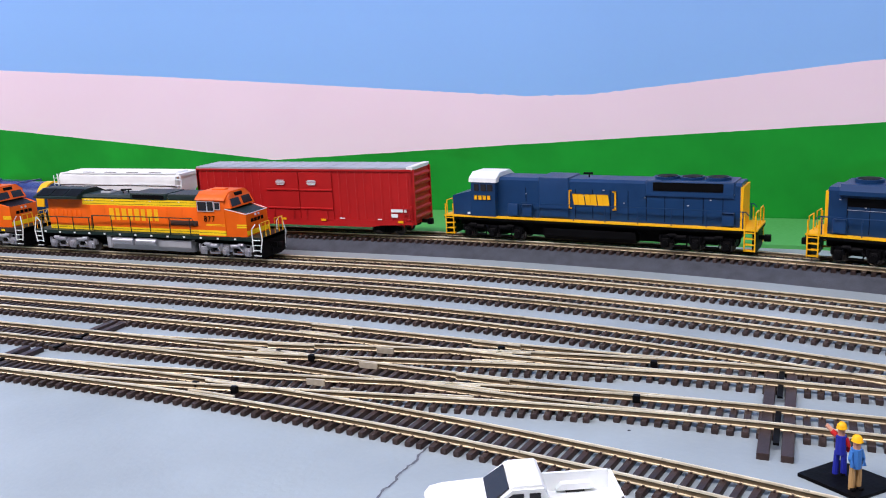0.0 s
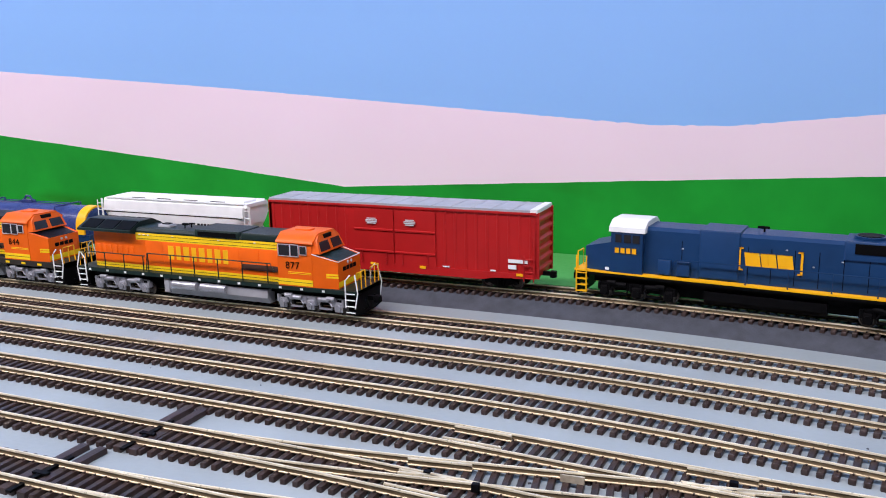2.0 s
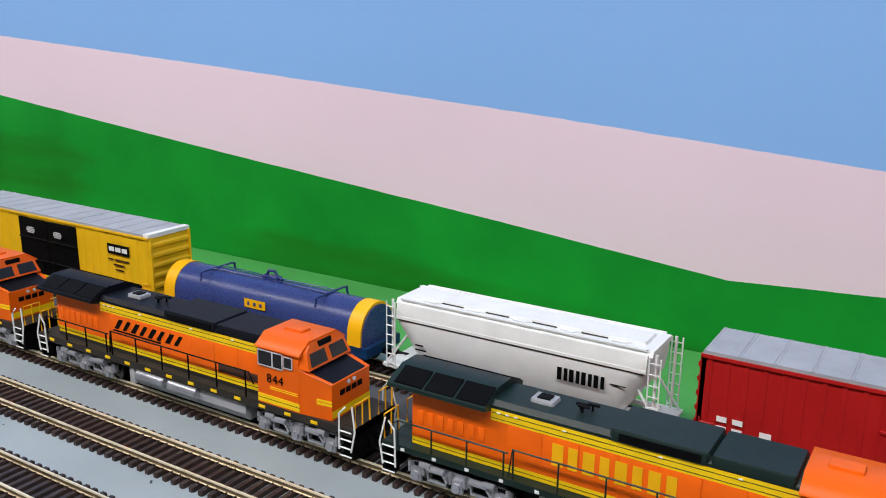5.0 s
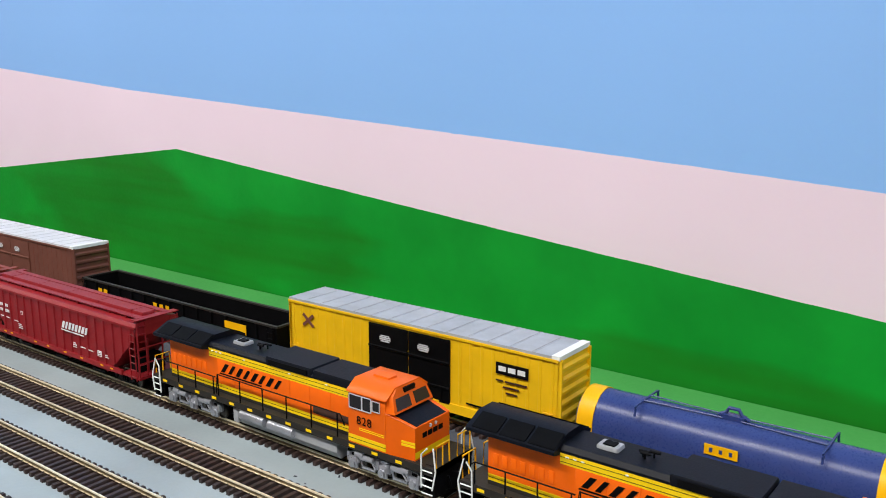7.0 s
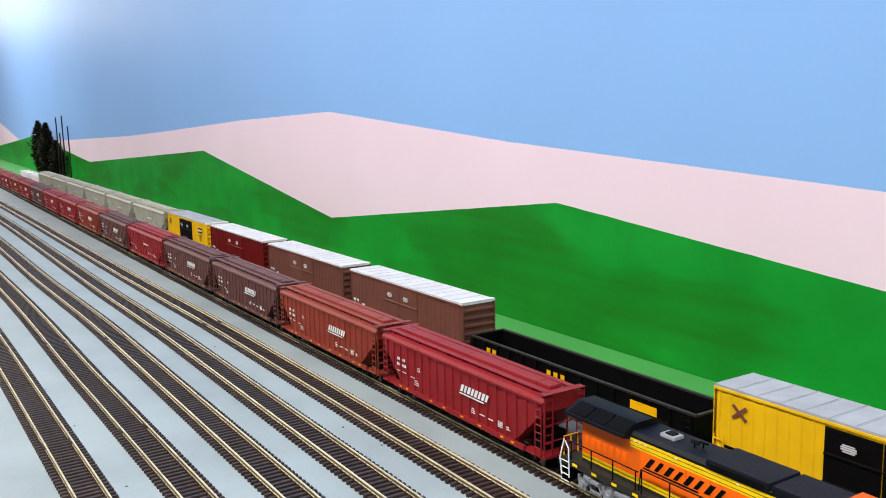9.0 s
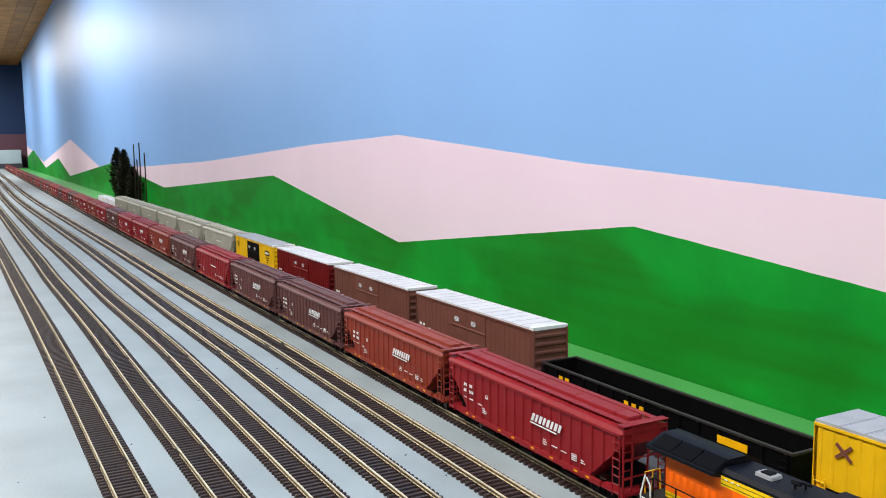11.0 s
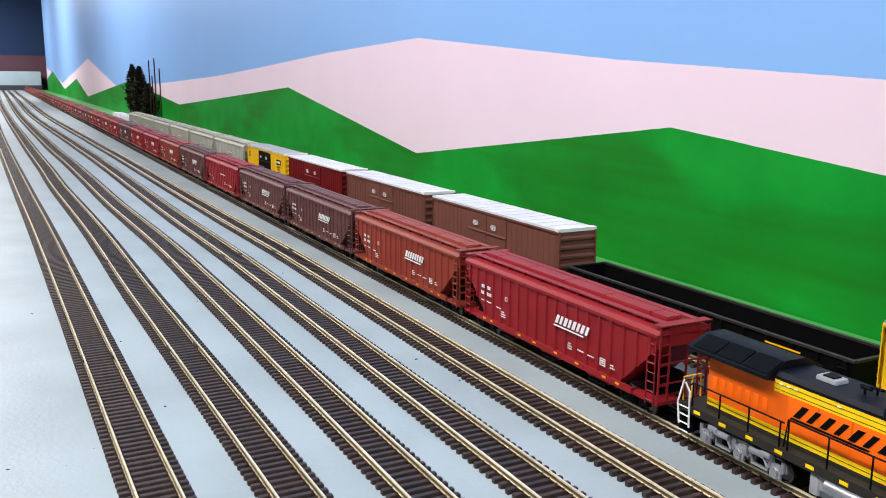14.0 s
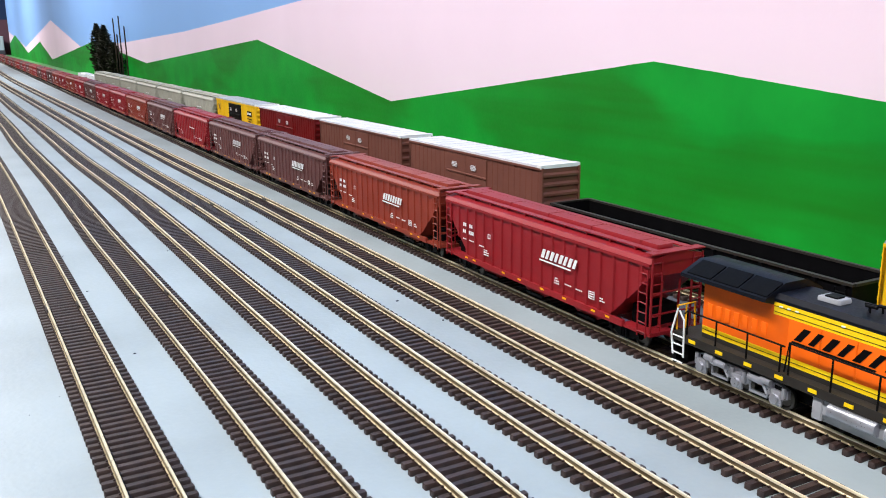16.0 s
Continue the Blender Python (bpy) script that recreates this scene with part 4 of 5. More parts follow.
def gondola(label):
    t = thing("gondola", label, "gondola car", "gondolas of the back train")
    L, W, zt, zb, w = 0.123, 0.0172, 0.0327, 0.0110, 0.0012
    m = Mesh().box(-L, L, -W, W, zb, zb + 0.002, "black")
    for s in (-1, 1):
        m.box(-L, L, min(s * W, s * (W - w)), max(s * W, s * (W - w)), zb + 0.002, zt, "black")
        # Rims coloured lighter than the body to draw a thin highlight along the top.
        m.box(-L - 0.0006, L + 0.0006, s * (W - 0.0004) - 0.0013, s * (W - 0.0004) + 0.0013, zt - 0.0006, zt + 0.0008, "valance")
        for i in range(15):
            x = -L + 0.004 + i * (2 * L - 0.008) / 14
            m.box(x - 0.0011, x + 0.0011, s * (W + 0.0006) - 0.0010, s * (W + 0.0006) + 0.0010, zb, zt - 0.0006, "black")
    for e in (-1, 1):
        m.box(min(e * L, e * (L - w)), max(e * L, e * (L - w)), -W + w, W - w, zb + 0.002, zt, "black")
        m.box(e * L - 0.0012, e * L + 0.0012, -W + w, W - w, zt - 0.0006, zt + 0.0008, "valance")
    m.part("body", t)
    bars(t, "sign_panel", "yellow", -W - 0.0018, [(0.068, 0.092, 0.0215, 0.0290)])
    for r in [(-0.020, -0.0155, 0.0245, 0.0280), (-0.012, -0.0075, 0.0245, 0.0280), (-0.004, 0.0005, 0.0245, 0.0280), (-0.098, -0.093, 0.0245, 0.0280), (-0.09, -0.085, 0.0245, 0.0280), (-0.10, -0.08, 0.018, 0.0195)]:
        bars(t, "stencil", "yellow", -W - 0.0018, [r])
    for e in (-1, 1):
        ladder(t, e * (L - 0.005), -W - 0.002, zb - 0.002, zt - 0.002, "black", 0.006, "x", 5)
    Mesh().box(-L, L, -0.004, 0.004, 0.0075, zb, "black").part("centre_sill", t)
    freight_trucks(t, 0.088)
    couplers(t, L + 0.006)
    return t


def flatcar(label):
    t = thing("flatcar", label, "flatcar", "flatcars of the back train")
    L, W = 0.105, 0.0172
    Mesh().box(-L, L, -W, W, 0.0115, 0.0150, "black", 0.0005).part("deck", t)
    Mesh().box(-L + 0.004, L - 0.004, -0.004, 0.004, 0.0075, 0.0115, "black").part("centre_sill", t)
    for k in (-0.052, 0.052):
        Mesh().box(k - 0.046, k + 0.046, -0.0150, 0.0150, 0.0150, 0.0400, "white", 0.0016).part("wrapped_load", t, "white wrapped load")
        for d in (-0.030, 0.0, 0.030):
            Mesh().box(k + d - 0.0006, k + d + 0.0006, -0.0152, 0.0152, 0.0150, 0.0402, "tank").part("strap", t)
    freight_trucks(t, 0.080)
    couplers(t, L + 0.006)
    return t


# ---- locomotives ----
def loco_truck_mesh(mname):
    m = Mesh()
    for s in (-1, 1):
        y0, y1 = s * 0.0112, s * 0.0128
        m.prism([(-0.0265, 0.0095), (-0.0225, 0.0108), (0.0225, 0.0108), (0.0265, 0.0095), (0.0265, 0.0060), (0.0225, 0.0052), (0.0130, 0.0078), (0.0070, 0.0078), (0.0040, 0.0050), (-0.0040, 0.0050), (-0.0070, 0.0078), (-0.0130, 0.0078), (-0.0225, 0.0052), (-0.0265, 0.0060)], y0, y1, "y", mname)
        for k in (-0.0215, 0.0, 0.0215):
            m.box(k - 0.0028, k + 0.0028, s * 0.0135 - 0.0010, s * 0.0135 + 0.0010, 0.0030, 0.0086, mname, 0.0005)
            m.tube([(k, s * 0.0138, 0.0055), (k, s * 0.0156, 0.0055)], 0.0021, mname, 12)
            m.tube([(k - 0.0036, s * 0.0136, 0.0060), (k - 0.0036, s * 0.0136, 0.0105)], 0.0009, mname, 8)
            m.tube([(k + 0.0036, s * 0.0136, 0.0060), (k + 0.0036, s * 0.0136, 0.0105)], 0.0009, mname, 8)
        for k in (-0.0110, 0.0110):
            m.tube([(k - 0.0045, s * 0.0140, 0.0098), (k + 0.0045, s * 0.0140, 0.0098)], 0.0014, mname, 10)
            m.tube([(k + 0.003, s * 0.0142, 0.0098), (k + 0.006, s * 0.0142, 0.0060)], 0.0006, mname, 6)
        for k in (-0.0112, 0.0112):
            m.prism([(k - 0.0052, 0.0101), (k + 0.0052, 0.0101), (k + 0.0030, 0.0084), (k - 0.0030, 0.0084)], s * 0.01275, s * 0.01300, "y", "black")
            m.box(k - 0.0050, k + 0.0050, s * 0.0125 - 0.0006, s * 0.0125 + 0.0006, 0.0034, 0.0044, mname)
            for d in (-0.0046, 0.0046):
                m.tube([(k + d, s * 0.0127, 0.0040), (k + d * 1.2, s * 0.0127, 0.0082)], 0.0005, mname, 6)
        for k in (-0.0215, 0.0215):
            m.box(k - 0.0018, k + 0.0018, s * 0.0128 - 0.0003, s * 0.0128 + 0.0004, 0.0088, 0.0102, "black")
        m.tube([(-0.0190, s * 0.0145, 0.0108), (-0.0135, s * 0.0145, 0.0108)], 0.0013, mname, 10)
        m.tube([(0.0135, s * 0.0145, 0.0108), (0.0190, s * 0.0145, 0.0108)], 0.0013, mname, 10)
    m.box(-0.020, 0.020, -0.0105, 0.0105, 0.0070, 0.0105, "black")
    me = m.data("side_frame")
    me.transform(Matrix.Diagonal((1.0, 1.12, 1.14, 1.0)))
    return me


def handrail(parent, pts, posts, mname, r=0.00042, z0=0.0190):
    m = Mesh().tube(pts, r, mname, 5)
    m.part("handrail", parent)
    for x, y, z in posts:
        Mesh().tube([(x, y, z0), (x, y, z)], r * 1.05, mname, 5).part("stanchion", parent)


def orange_loco(label, number, second, roofcol, LT, rail_col, logo_col, slant):
    """Six-axle freight locomotive; front coupler face at x = 0, running to x = -0.2554."""
    t = thing("diesel_locomotive", label, "locomotive", "orange locomotives of the long train")
    h = 0.0122                                # half width of the hood
    F = 0.0190                                # walkway height
    # frame and walkway
    m = Mesh().box(-0.2465, -0.0090, -0.0172, 0.0172, F - (0.0042 if slant else 0.0030), F, "valance" if slant else "dkgreen").box(-0.2385, -0.0170, -0.0105, 0.0105, 0.0120, F - 0.0030, "black")
    m.part("frame", t)
    for i in range(13):
        k = -0.2360 + 0.0168 * i
        bars(t, "reflector", "stripe" if slant else "white", -0.0175, [(k, k + (0.0042 if slant else 0.0020), F - (0.0030 if slant else 0.0024), F - (0.0014 if slant else 0.0010))])
    # long hood
    low, top = (0.0212, 0.0248) if slant else (0.0193, 0.0228)
    m = Mesh()
    hs = -0.0680                              # cab back wall
    m.prism([(-h, top), (h, top), (h, 0.0414), (-h, 0.0414)], -0.2330, hs, "x", "orange")
    m.part("long_hood", t)
    Mesh().prism([(-h, F), (h, F), (h, low), (-h, low)], -0.2330, hs, "x", "valance" if slant else "dkgreen").part("hood_base", t)
    Mesh().prism([(-h, low), (h, low), (h, top), (-h, top)], -0.2330, hs, "x", "stripe").part("lower_stripe", t, "yellow lower stripe")
    Mesh().prism([(-h, 0.0414), (h, 0.0414), (h, 0.0468), (-h, 0.0468)], -0.1930, hs, "x", "stripe").part("upper_stripe", t, "yellow upper stripe")
    Mesh().prism([(-h, 0.0414), (h, 0.0414), (h, 0.0462), (-h, 0.0462)], -0.2330, -0.1930, "x", "orange").part("radiator_side", t)
    for z in ((low + top) / 2, 0.0426, 0.0450):
        Mesh().box(-0.2328 if z < 0.03 else -0.193, hs, -h - 0.00012, h + 0.00012, z - 0.00011, z + 0.00011, roofcol).part("pin_stripe", t)
    m = Mesh().prism([(-h, 0.0468), (h, 0.0468), (h, 0.0482), (h - 0.0020, 0.0502), (-h + 0.0020, 0.0502), (-h, 0.0482)], -0.1930, hs, "x", roofcol)
    m.part("hood_roof", t)
    # dynamic-brake and filter boxes on the roof
    Mesh().box(-0.1400, -0.1010, -h - 0.0006, h + 0.0006, 0.0474, 0.0522, roofcol, 0.0012).part("roof_box", t)
    Mesh().box(-0.1006, -0.0700, -h - 0.0004, h + 0.0004, 0.0474, 0.0518, roofcol, 0.0012).part("roof_box", t)
    for s in (-1, 1):
        Mesh().box(-0.136, -0.104, s * (h + 0.0008) - 0.0003, s * (h + 0.0008) + 0.0003, 0.0480, 0.0510, "black").part("vent_grille", t)
    m = Mesh().box(-0.1790, -0.1680, -0.0042, 0.0042, 0.0500, 0.0520, "tank", 0.0008)
    stack = m.part("exhaust_outlet", t, "pale grey exhaust outlet")
    Mesh().box(-0.1765, -0.1705, -0.0026, 0.0026, 0.0520, 0.0526, "black", 0.0003).part("stack_opening", stack)
    m = Mesh()
    for k, s in ((-0.1560, -1), (-0.1530, 1), (-0.1575, 0)):
        m.tube([(k, s * 0.0018, 0.0502), (k, s * 0.0018, 0.0530)], 0.0005, "black")
        m.tube([(k - 0.002, s * 0.0018, 0.0528), (k + 0.003, s * 0.0018, 0.0530)], 0.0007, "black", 8)
    m.part("horn", t)
    # radiator section with its wide wing roof
    W = 0.0180
    m = Mesh()
    prof = [(-W, 0.0470), (-W + 0.0002, 0.0486), (-0.0060, 0.0540), (0.0060, 0.0540), (W - 0.0002, 0.0486), (W, 0.0470), (h, 0.0455), (-h, 0.0455)]
    m.prism(prof, -0.2430, -0.1930, "x", roofcol)
    m.part("radiator_roof", t, "overhanging radiator roof")
    for s in (-1, 1):
        for a in (-0.2400, -0.2240, -0.2080):
            m = Mesh()
            v = [(a, s * 0.0168, 0.0495), (a + 0.0145, s * 0.0168, 0.0495), (a + 0.0145, s * 0.0072, 0.0541), (a, s * 0.0072, 0.0541)]
            m.add([*v, *[(x, y, z - 0.0008) for x, y, z in v]], [(0, 1, 2, 3), (0, 4, 5, 1), (1, 5, 6, 2), (2, 6, 7, 3), (3, 7, 4, 0)], "black")
            m.part("radiator_screen", t)
    for s in (-1, 1):
        for i in range(7):
            x = -0.2300 + i * 0.0052
            Mesh().box(x, x + 0.0030, s * (h + 0.0001) - 0.0003, s * (h + 0.0001) + 0.0003, 0.0300, 0.0362, "orange", 0.0002).part("louvre", t)
        for i in range(7):
            x = -0.1848 + i * 0.0165
            Mesh().box(x, x + 0.0158, s * h - 0.0002, s * h + 0.0002, 0.0254, 0.0411, "orange", 0.0001).part("hood_door", t)
    m = Mesh()
    for k in (-0.190, -0.186, -0.182, -0.160, -0.12, -0.09):
        Mesh().box(k, k + 0.0016, -h - 0.0005, -h, 0.0452, 0.0457, "white").part("hood_latch", t)
    # cab
    m = Mesh()
    C0, C1 = hs, -0.0412
    low = [(-0.0172, F), (0.0172, F), (0.0172, 0.0440), (0.0172, 0.0462), (0.0150, 0.0500), (0.0105, 0.0540), (-0.0105, 0.0540), (-0.0150, 0.0500), (-0.0172, 0.0462), (-0.0172, 0.0440)]
    m.prism(low, C0, C1, "x", "orange")
    m.prism([(-0.0174, 0.0240), (0.0174, 0.0240), (0.0174, F + 0.0008), (-0.0174, F + 0.0008)], C0 - 0.0001, C1, "x", "stripe")
    m.prism([(-0.01745, 0.0221), (0.01745, 0.0221), (0.01745, 0.0218), (-0.01745, 0.0218)], C0 - 0.0001, C1, "x", roofcol)
    for zz in (0.0276, 0.0286):
        m.prism([(-0.01735, zz + 0.0004), (0.01735, zz + 0.0004), (0.01735, zz), (-0.01735, zz)], C0 + 0.008, C1 - 0.001, "x", "stripe")
    # sloped windshield wedge
    v = [(C1, -0.0172, 0.0420), (C1, 0.0172, 0.0420), (C1, 0.0150, 0.0500), (C1, 0.0105, 0.0540), (C1, -0.0105, 0.0540), (C1, -0.0150, 0.0500),
         (C1 + 0.0060, -0.0165, 0.0420), (C1 + 0.0060, 0.0165, 0.0420), (C1 + 0.0030, 0.0145, 0.0500), (C1 + 0.0015, 0.0100, 0.0536), (C1 + 0.0015, -0.0100, 0.0536), (C1 + 0.0030, -0.0145, 0.0500)]
    m.add(v, [(6, 7, 8, 9, 10, 11), (0, 6, 11, 5), (1, 2, 8, 7), (2, 3, 9, 8), (3, 4, 10, 9), (4, 5, 11, 10), (0, 1, 7, 6)], "orange")
    cab = m.part("cab", t, "orange cab")
    rp = [(-0.0180, 0.0486), (-0.0176, 0.0496), (-0.0106, 0.0545), (0.0106, 0.0545), (0.0176, 0.0496), (0.0180, 0.0486), (0.0160, 0.0484), (-0.0160, 0.0484)]
    Mesh().prism(rp, C0 - 0.0006, C1 + 0.0012, "x", "orange").part("cab_roof", cab)
    Mesh().box(C0 + 0.006, C0 + 0.018, -0.0035, 0.0035, 0.0545, 0.0556, "orange", 0.0005).part("air_conditioner", cab)
    for x0, x1, z1 in ((-0.0664, -0.0582, 0.0480), (-0.0570, -0.0516, 0.0480), (-0.0498, -0.0454, 0.0474)):
        for s in (-1, 1):
            w = Mesh().box(x0, x1, s * 0.0174 - 0.0003, s * 0.0174 + 0.0003, 0.0400 if x0 < -0.05 else 0.0415, z1 - 0.0010, "glass")
            wo = w.part("window", cab)
            fr = Mesh()
            a, b, c, d = x0 - 0.0006, x1 + 0.0006, (0.0394 if x0 < -0.05 else 0.0409), z1 - 0.0004
            for p in ((a, b, c, c + 0.0003), (a, b, d - 0.0003, d), (a, a + 0.0003, c, d), (b - 0.0003, b, c, d)):
                fr.box(p[0], p[1], s * 0.0176 - 0.0003, s * 0.0176 + 0.0003, p[2], p[3], "galv")
            if s < 0:
                fr.part("window_frame", cab)
    for s in (-1, 1):
        def q(y, z):
            return C1 + 0.0060 - (z - 0.0420) / 0.0080 * 0.0030 + 0.0003
        y0, y1 = s * 0.0018, s * 0.0140
        v = [(q(0, 0.0432), y0, 0.0432), (q(0, 0.0432), y1, 0.0432), (q(0, 0.0492), y1 * 0.92, 0.0492), (q(0, 0.0492), y0, 0.0492)]
        v += [(a - 0.0008, b, c) for a, b, c in v]
        Mesh().add(v, [(0, 1, 2, 3), (0, 4, 5, 1), (1, 5, 6, 2), (2, 6, 7, 3), (3, 7, 4, 0)], "glass").part("windshield", cab)
    Mesh().box(C1 + 0.0005, C1 + 0.0030, -0.0050, 0.0050, 0.0505, 0.0532, "black", 0.0005).part("number_board", cab)
    # nose
    N0, N1 = C1 + 0.004, -0.0228
    m = Mesh()
    v = [(N0 - 0.004, -0.0170, F), (N1, -0.0150, F), (N1, 0.0150, F), (N0 - 0.004, 0.0170, F),
         (N0 - 0.004, -0.0170, 0.0416), (N1, -0.0150, 0.0372), (N1, 0.0150, 0.0372), (N0 - 0.004, 0.0170, 0.0416)]
    m.add(v, [(0, 1, 5, 4), (1, 2, 6, 5), (2, 3, 7, 6), (3, 0, 4, 7), (4, 5, 6, 7)], "orange")
    nose = m.part("nose", t)
    lid = [(a - 0.0008, b * 0.86, c + 0.0004) for a, b, c in v[4:]]
    m = Mesh().add(lid + [(a, b, c - 0.0008) for a, b, c in lid], [(0, 1, 2, 3), (0, 4, 5, 1), (1, 5, 6, 2), (2, 6, 7, 3), (3, 7, 4, 0)], roofcol)
    m.part("nose_top", t, "anti-glare nose top")
    for s in (-1, 1):
        e0, e1 = Vector((N0 - 0.004, s * 0.0170, 0.0417)), Vector((N1, s * 0.0150, 0.0373))
        Mesh().tube([e0, e1], 0.00030, "orange" if slant else "white", 5).part("nose_edge", t, "white nose edge line")
        for za, zb_ in ((0.0262, 0.0274), (0.0279, 0.0291)):
            q = [(N1 - 0.0085, s * 0.01615, za), (N1, s * 0.01515, za), (N1, s * 0.01515, zb_), (N1 - 0.0085, s * 0.01615, zb_)]
            q += [(a, bb - s * 0.0006, cc) for a, bb, cc in q]
            Mesh().add(q, [(0, 1, 2, 3), (0, 4, 5, 1), (1, 5, 6, 2), (2, 6, 7, 3), (3, 7, 4, 0)], "stripe").part("nose_side_stripe", t)
    Mesh().tube([(N1, -0.0150, 0.0373), (N1, 0.0150, 0.0373)], 0.00030, "orange" if slant else "white", 5).part("nose_edge", t)
    for k in range(4):
        Mesh().box(N1 - 0.0002, N1 + 0.0003, -0.0088 + k * 0.0046, -0.0052 + k * 0.0046, 0.0300, 0.0328, "black").part("nose_logo", t)
    for k in (-1, 1):
        Mesh().tube([(N1 - 0.0004, k * 0.0022, 0.0352), (N1 + 0.0006, k * 0.0022, 0.0352)], 0.0010, "galv", 10).part("headlight", t, "small headlight")
    m = Mesh().add([(N1 + 0.0002, -0.0151, F + 0.0010), (N1 + 0.0002, 0.0151, F + 0.0010), (N1 + 0.0002, 0.0151, F + 0.0048), (N1 + 0.0002, -0.0151, F + 0.0048)], [(0, 1, 2, 3)], "stripe")
    m.part("nose_stripe", t)
    # tank, trucks, pilots
    m = Mesh().prism([(-0.0152, 0.0138), (-0.0156, 0.0080), (-0.0125, 0.0036), (0.0125, 0.0036), (0.0156, 0.0080), (0.0152, 0.0138)], -0.1650, -0.0790, "x", "tank")
    m.box(-0.1675, -0.1625, -0.0160, 0.0160, 0.0050, 0.0158, "tank", 0.0006)
    m.part("fuel_tank", t, "silver-grey fuel tank")
    for a, b in ((-0.1585, -0.1375), (-0.1335, -0.1125)):
        for s in (-1, 1):
            Mesh().tube([(a, s * 0.0160, 0.0116), (a + 0.0005, s * 0.0160, 0.0116), (b, s * 0.0160, 0.0116)], 0.0031, "silver", 14).part("air_reservoir", t)
    # Added black block filling the see-through gaps with the dark under the locomotive.
    Mesh().box(-0.2340, -0.0190, -0.0065, 0.0065, 0.0048, 0.0125, "black").part("drive_casing", t)
    for k in (-0.0450, -0.2070):
        tr = shared("truck", LT, t, pose(k, 0, 0))
        for d in (-0.0215, 0.0, 0.0215):
            shared("wheelset", WHEEL, tr, pose(d, 0, 0.0053))
    for e, xx in ((1, -0.0090), (-1, -0.2465)):
        m = Mesh().prism([(-0.0165, F - 0.0005), (-0.0165, 0.0030), (-0.010, 0.0018), (0.010, 0.0018), (0.0165, 0.0030), (0.0165, F - 0.0005)], xx, xx - e * 0.0020, "x", "black")
        m.part("pilot", t)
        for s in (-1, 1):
            m = Mesh()
            for i in range(4):
                zz = 0.0042 + i * 0.0042
                m.box(min(xx - e * 0.0005, xx - e * 0.0075), max(xx - e * 0.0005, xx - e * 0.0075), min(s * 0.0140, s * 0.0176), max(s * 0.0140, s * 0.0176), zz, zz + 0.0006, "black")
                m.tube([(xx - e * 0.0005, s * 0.0176, zz + 0.0004), (xx - e * 0.0075, s * 0.0176, zz + 0.0004)], 0.0004, "white", 5)
            m.box(min(xx - e * 0.0015, xx - e * 0.0075), max(xx - e * 0.0015, xx - e * 0.0075), s * 0.0140 - 0.0004, s * 0.0140 + 0.0004, 0.0040, F, "black")
            m.part("step", t)
            g = Mesh()
            g.tube([(xx - e * 0.0078, s * 0.0176, 0.0075), (xx - e * 0.0075, s * 0.0179, 0.0260), (xx - e * 0.0040, s * 0.0176, 0.0300)], 0.00048, "white")
            g.tube([(xx - e * 0.0008, s * 0.0176, 0.0075), (xx + e * 0.0012, s * 0.0172, 0.0180), (xx - e * 0.0012, s * 0.0160, 0.0300)], 0.00048, "white")
            g.part("grab_rail", t, "white grab rail")
        g = Mesh()
        for s in (-1, 1):
            g.tube([(xx, s * 0.0150, F), (xx, s * 0.0150, 0.0310), (xx, s * 0.0040, 0.0310), (xx, s * 0.0035, F)], 0.00048, "yellow")
            g.tube([(xx, s * 0.0095, F), (xx, s * 0.0095, 0.0310)], 0.00042, "yellow")
        g.part("end_rail", t, "yellow end handrail")
        h_ = Mesh()
        for s in (-1, 1):
            h_.tube([(xx + e * 0.001, s * 0.006, 0.012), (xx + e * 0.0035, s * 0.0065, 0.006), (xx + e * 0.001, s * 0.008, 0.005)], 0.0006, "black")
        h_.part("air_hose", t)
    shared("coupler", COUPLER, t, pose(-0.0035, 0, 0))
    shared("coupler", COUPLER, t, pose(-0.2519, 0, 0, 0, 0, 180))
    # side handrails
    for s in (-1, 1):
        y = s * 0.0168
        zz = 0.0308
        pts = [(-0.2400, y, 0.0290), (-0.2380, y, zz), (-0.1840, y, zz), (-0.1820, y, zz)]
        handrail(t, pts, [(-0.2380 + i * 0.0180, y, zz) for i in range(4)], rail_col, z0=F)
        pts = [(-0.1815, y, F + 0.0010), (-0.1800, y, zz + 0.0022), (-0.0745, y, zz + 0.0022), (-0.0715, y, F + 0.008)]
        handrail(t, pts, [(-0.1795 + i * 0.0205, y, zz + 0.0022) for i in range(6)], rail_col, z0=F)
    for s in (-1, 1):
        Mesh().box(-0.1000, -0.0690, min(s * h, s * (h + 0.0007)), max(s * h, s * (h + 0.0007)), 0.0262, 0.0302, "darkbrown", 0.0002).part("equipment_panel", t)
    # lettering
    y = -h - 0.0004
    if slant:
        blocks(t, logo_col, y, -0.1815, 0.0138, 0.0098, 0.0332, 0.0392, 4, 0.75, gap=0.36)
        bars(t, "logo_underline", logo_col, y, [(-0.1830, -0.1440, 0.0316, 0.0325)], 0.9)
    else:
        blocks(t, logo_col, y, -0.1640, 0.0136, 0.0112, 0.0288, 0.0388, 4, gap=0.2)
    letter(t, number, 0.0068, "black", -0.0562, -0.01765, 0.0332)
    return t


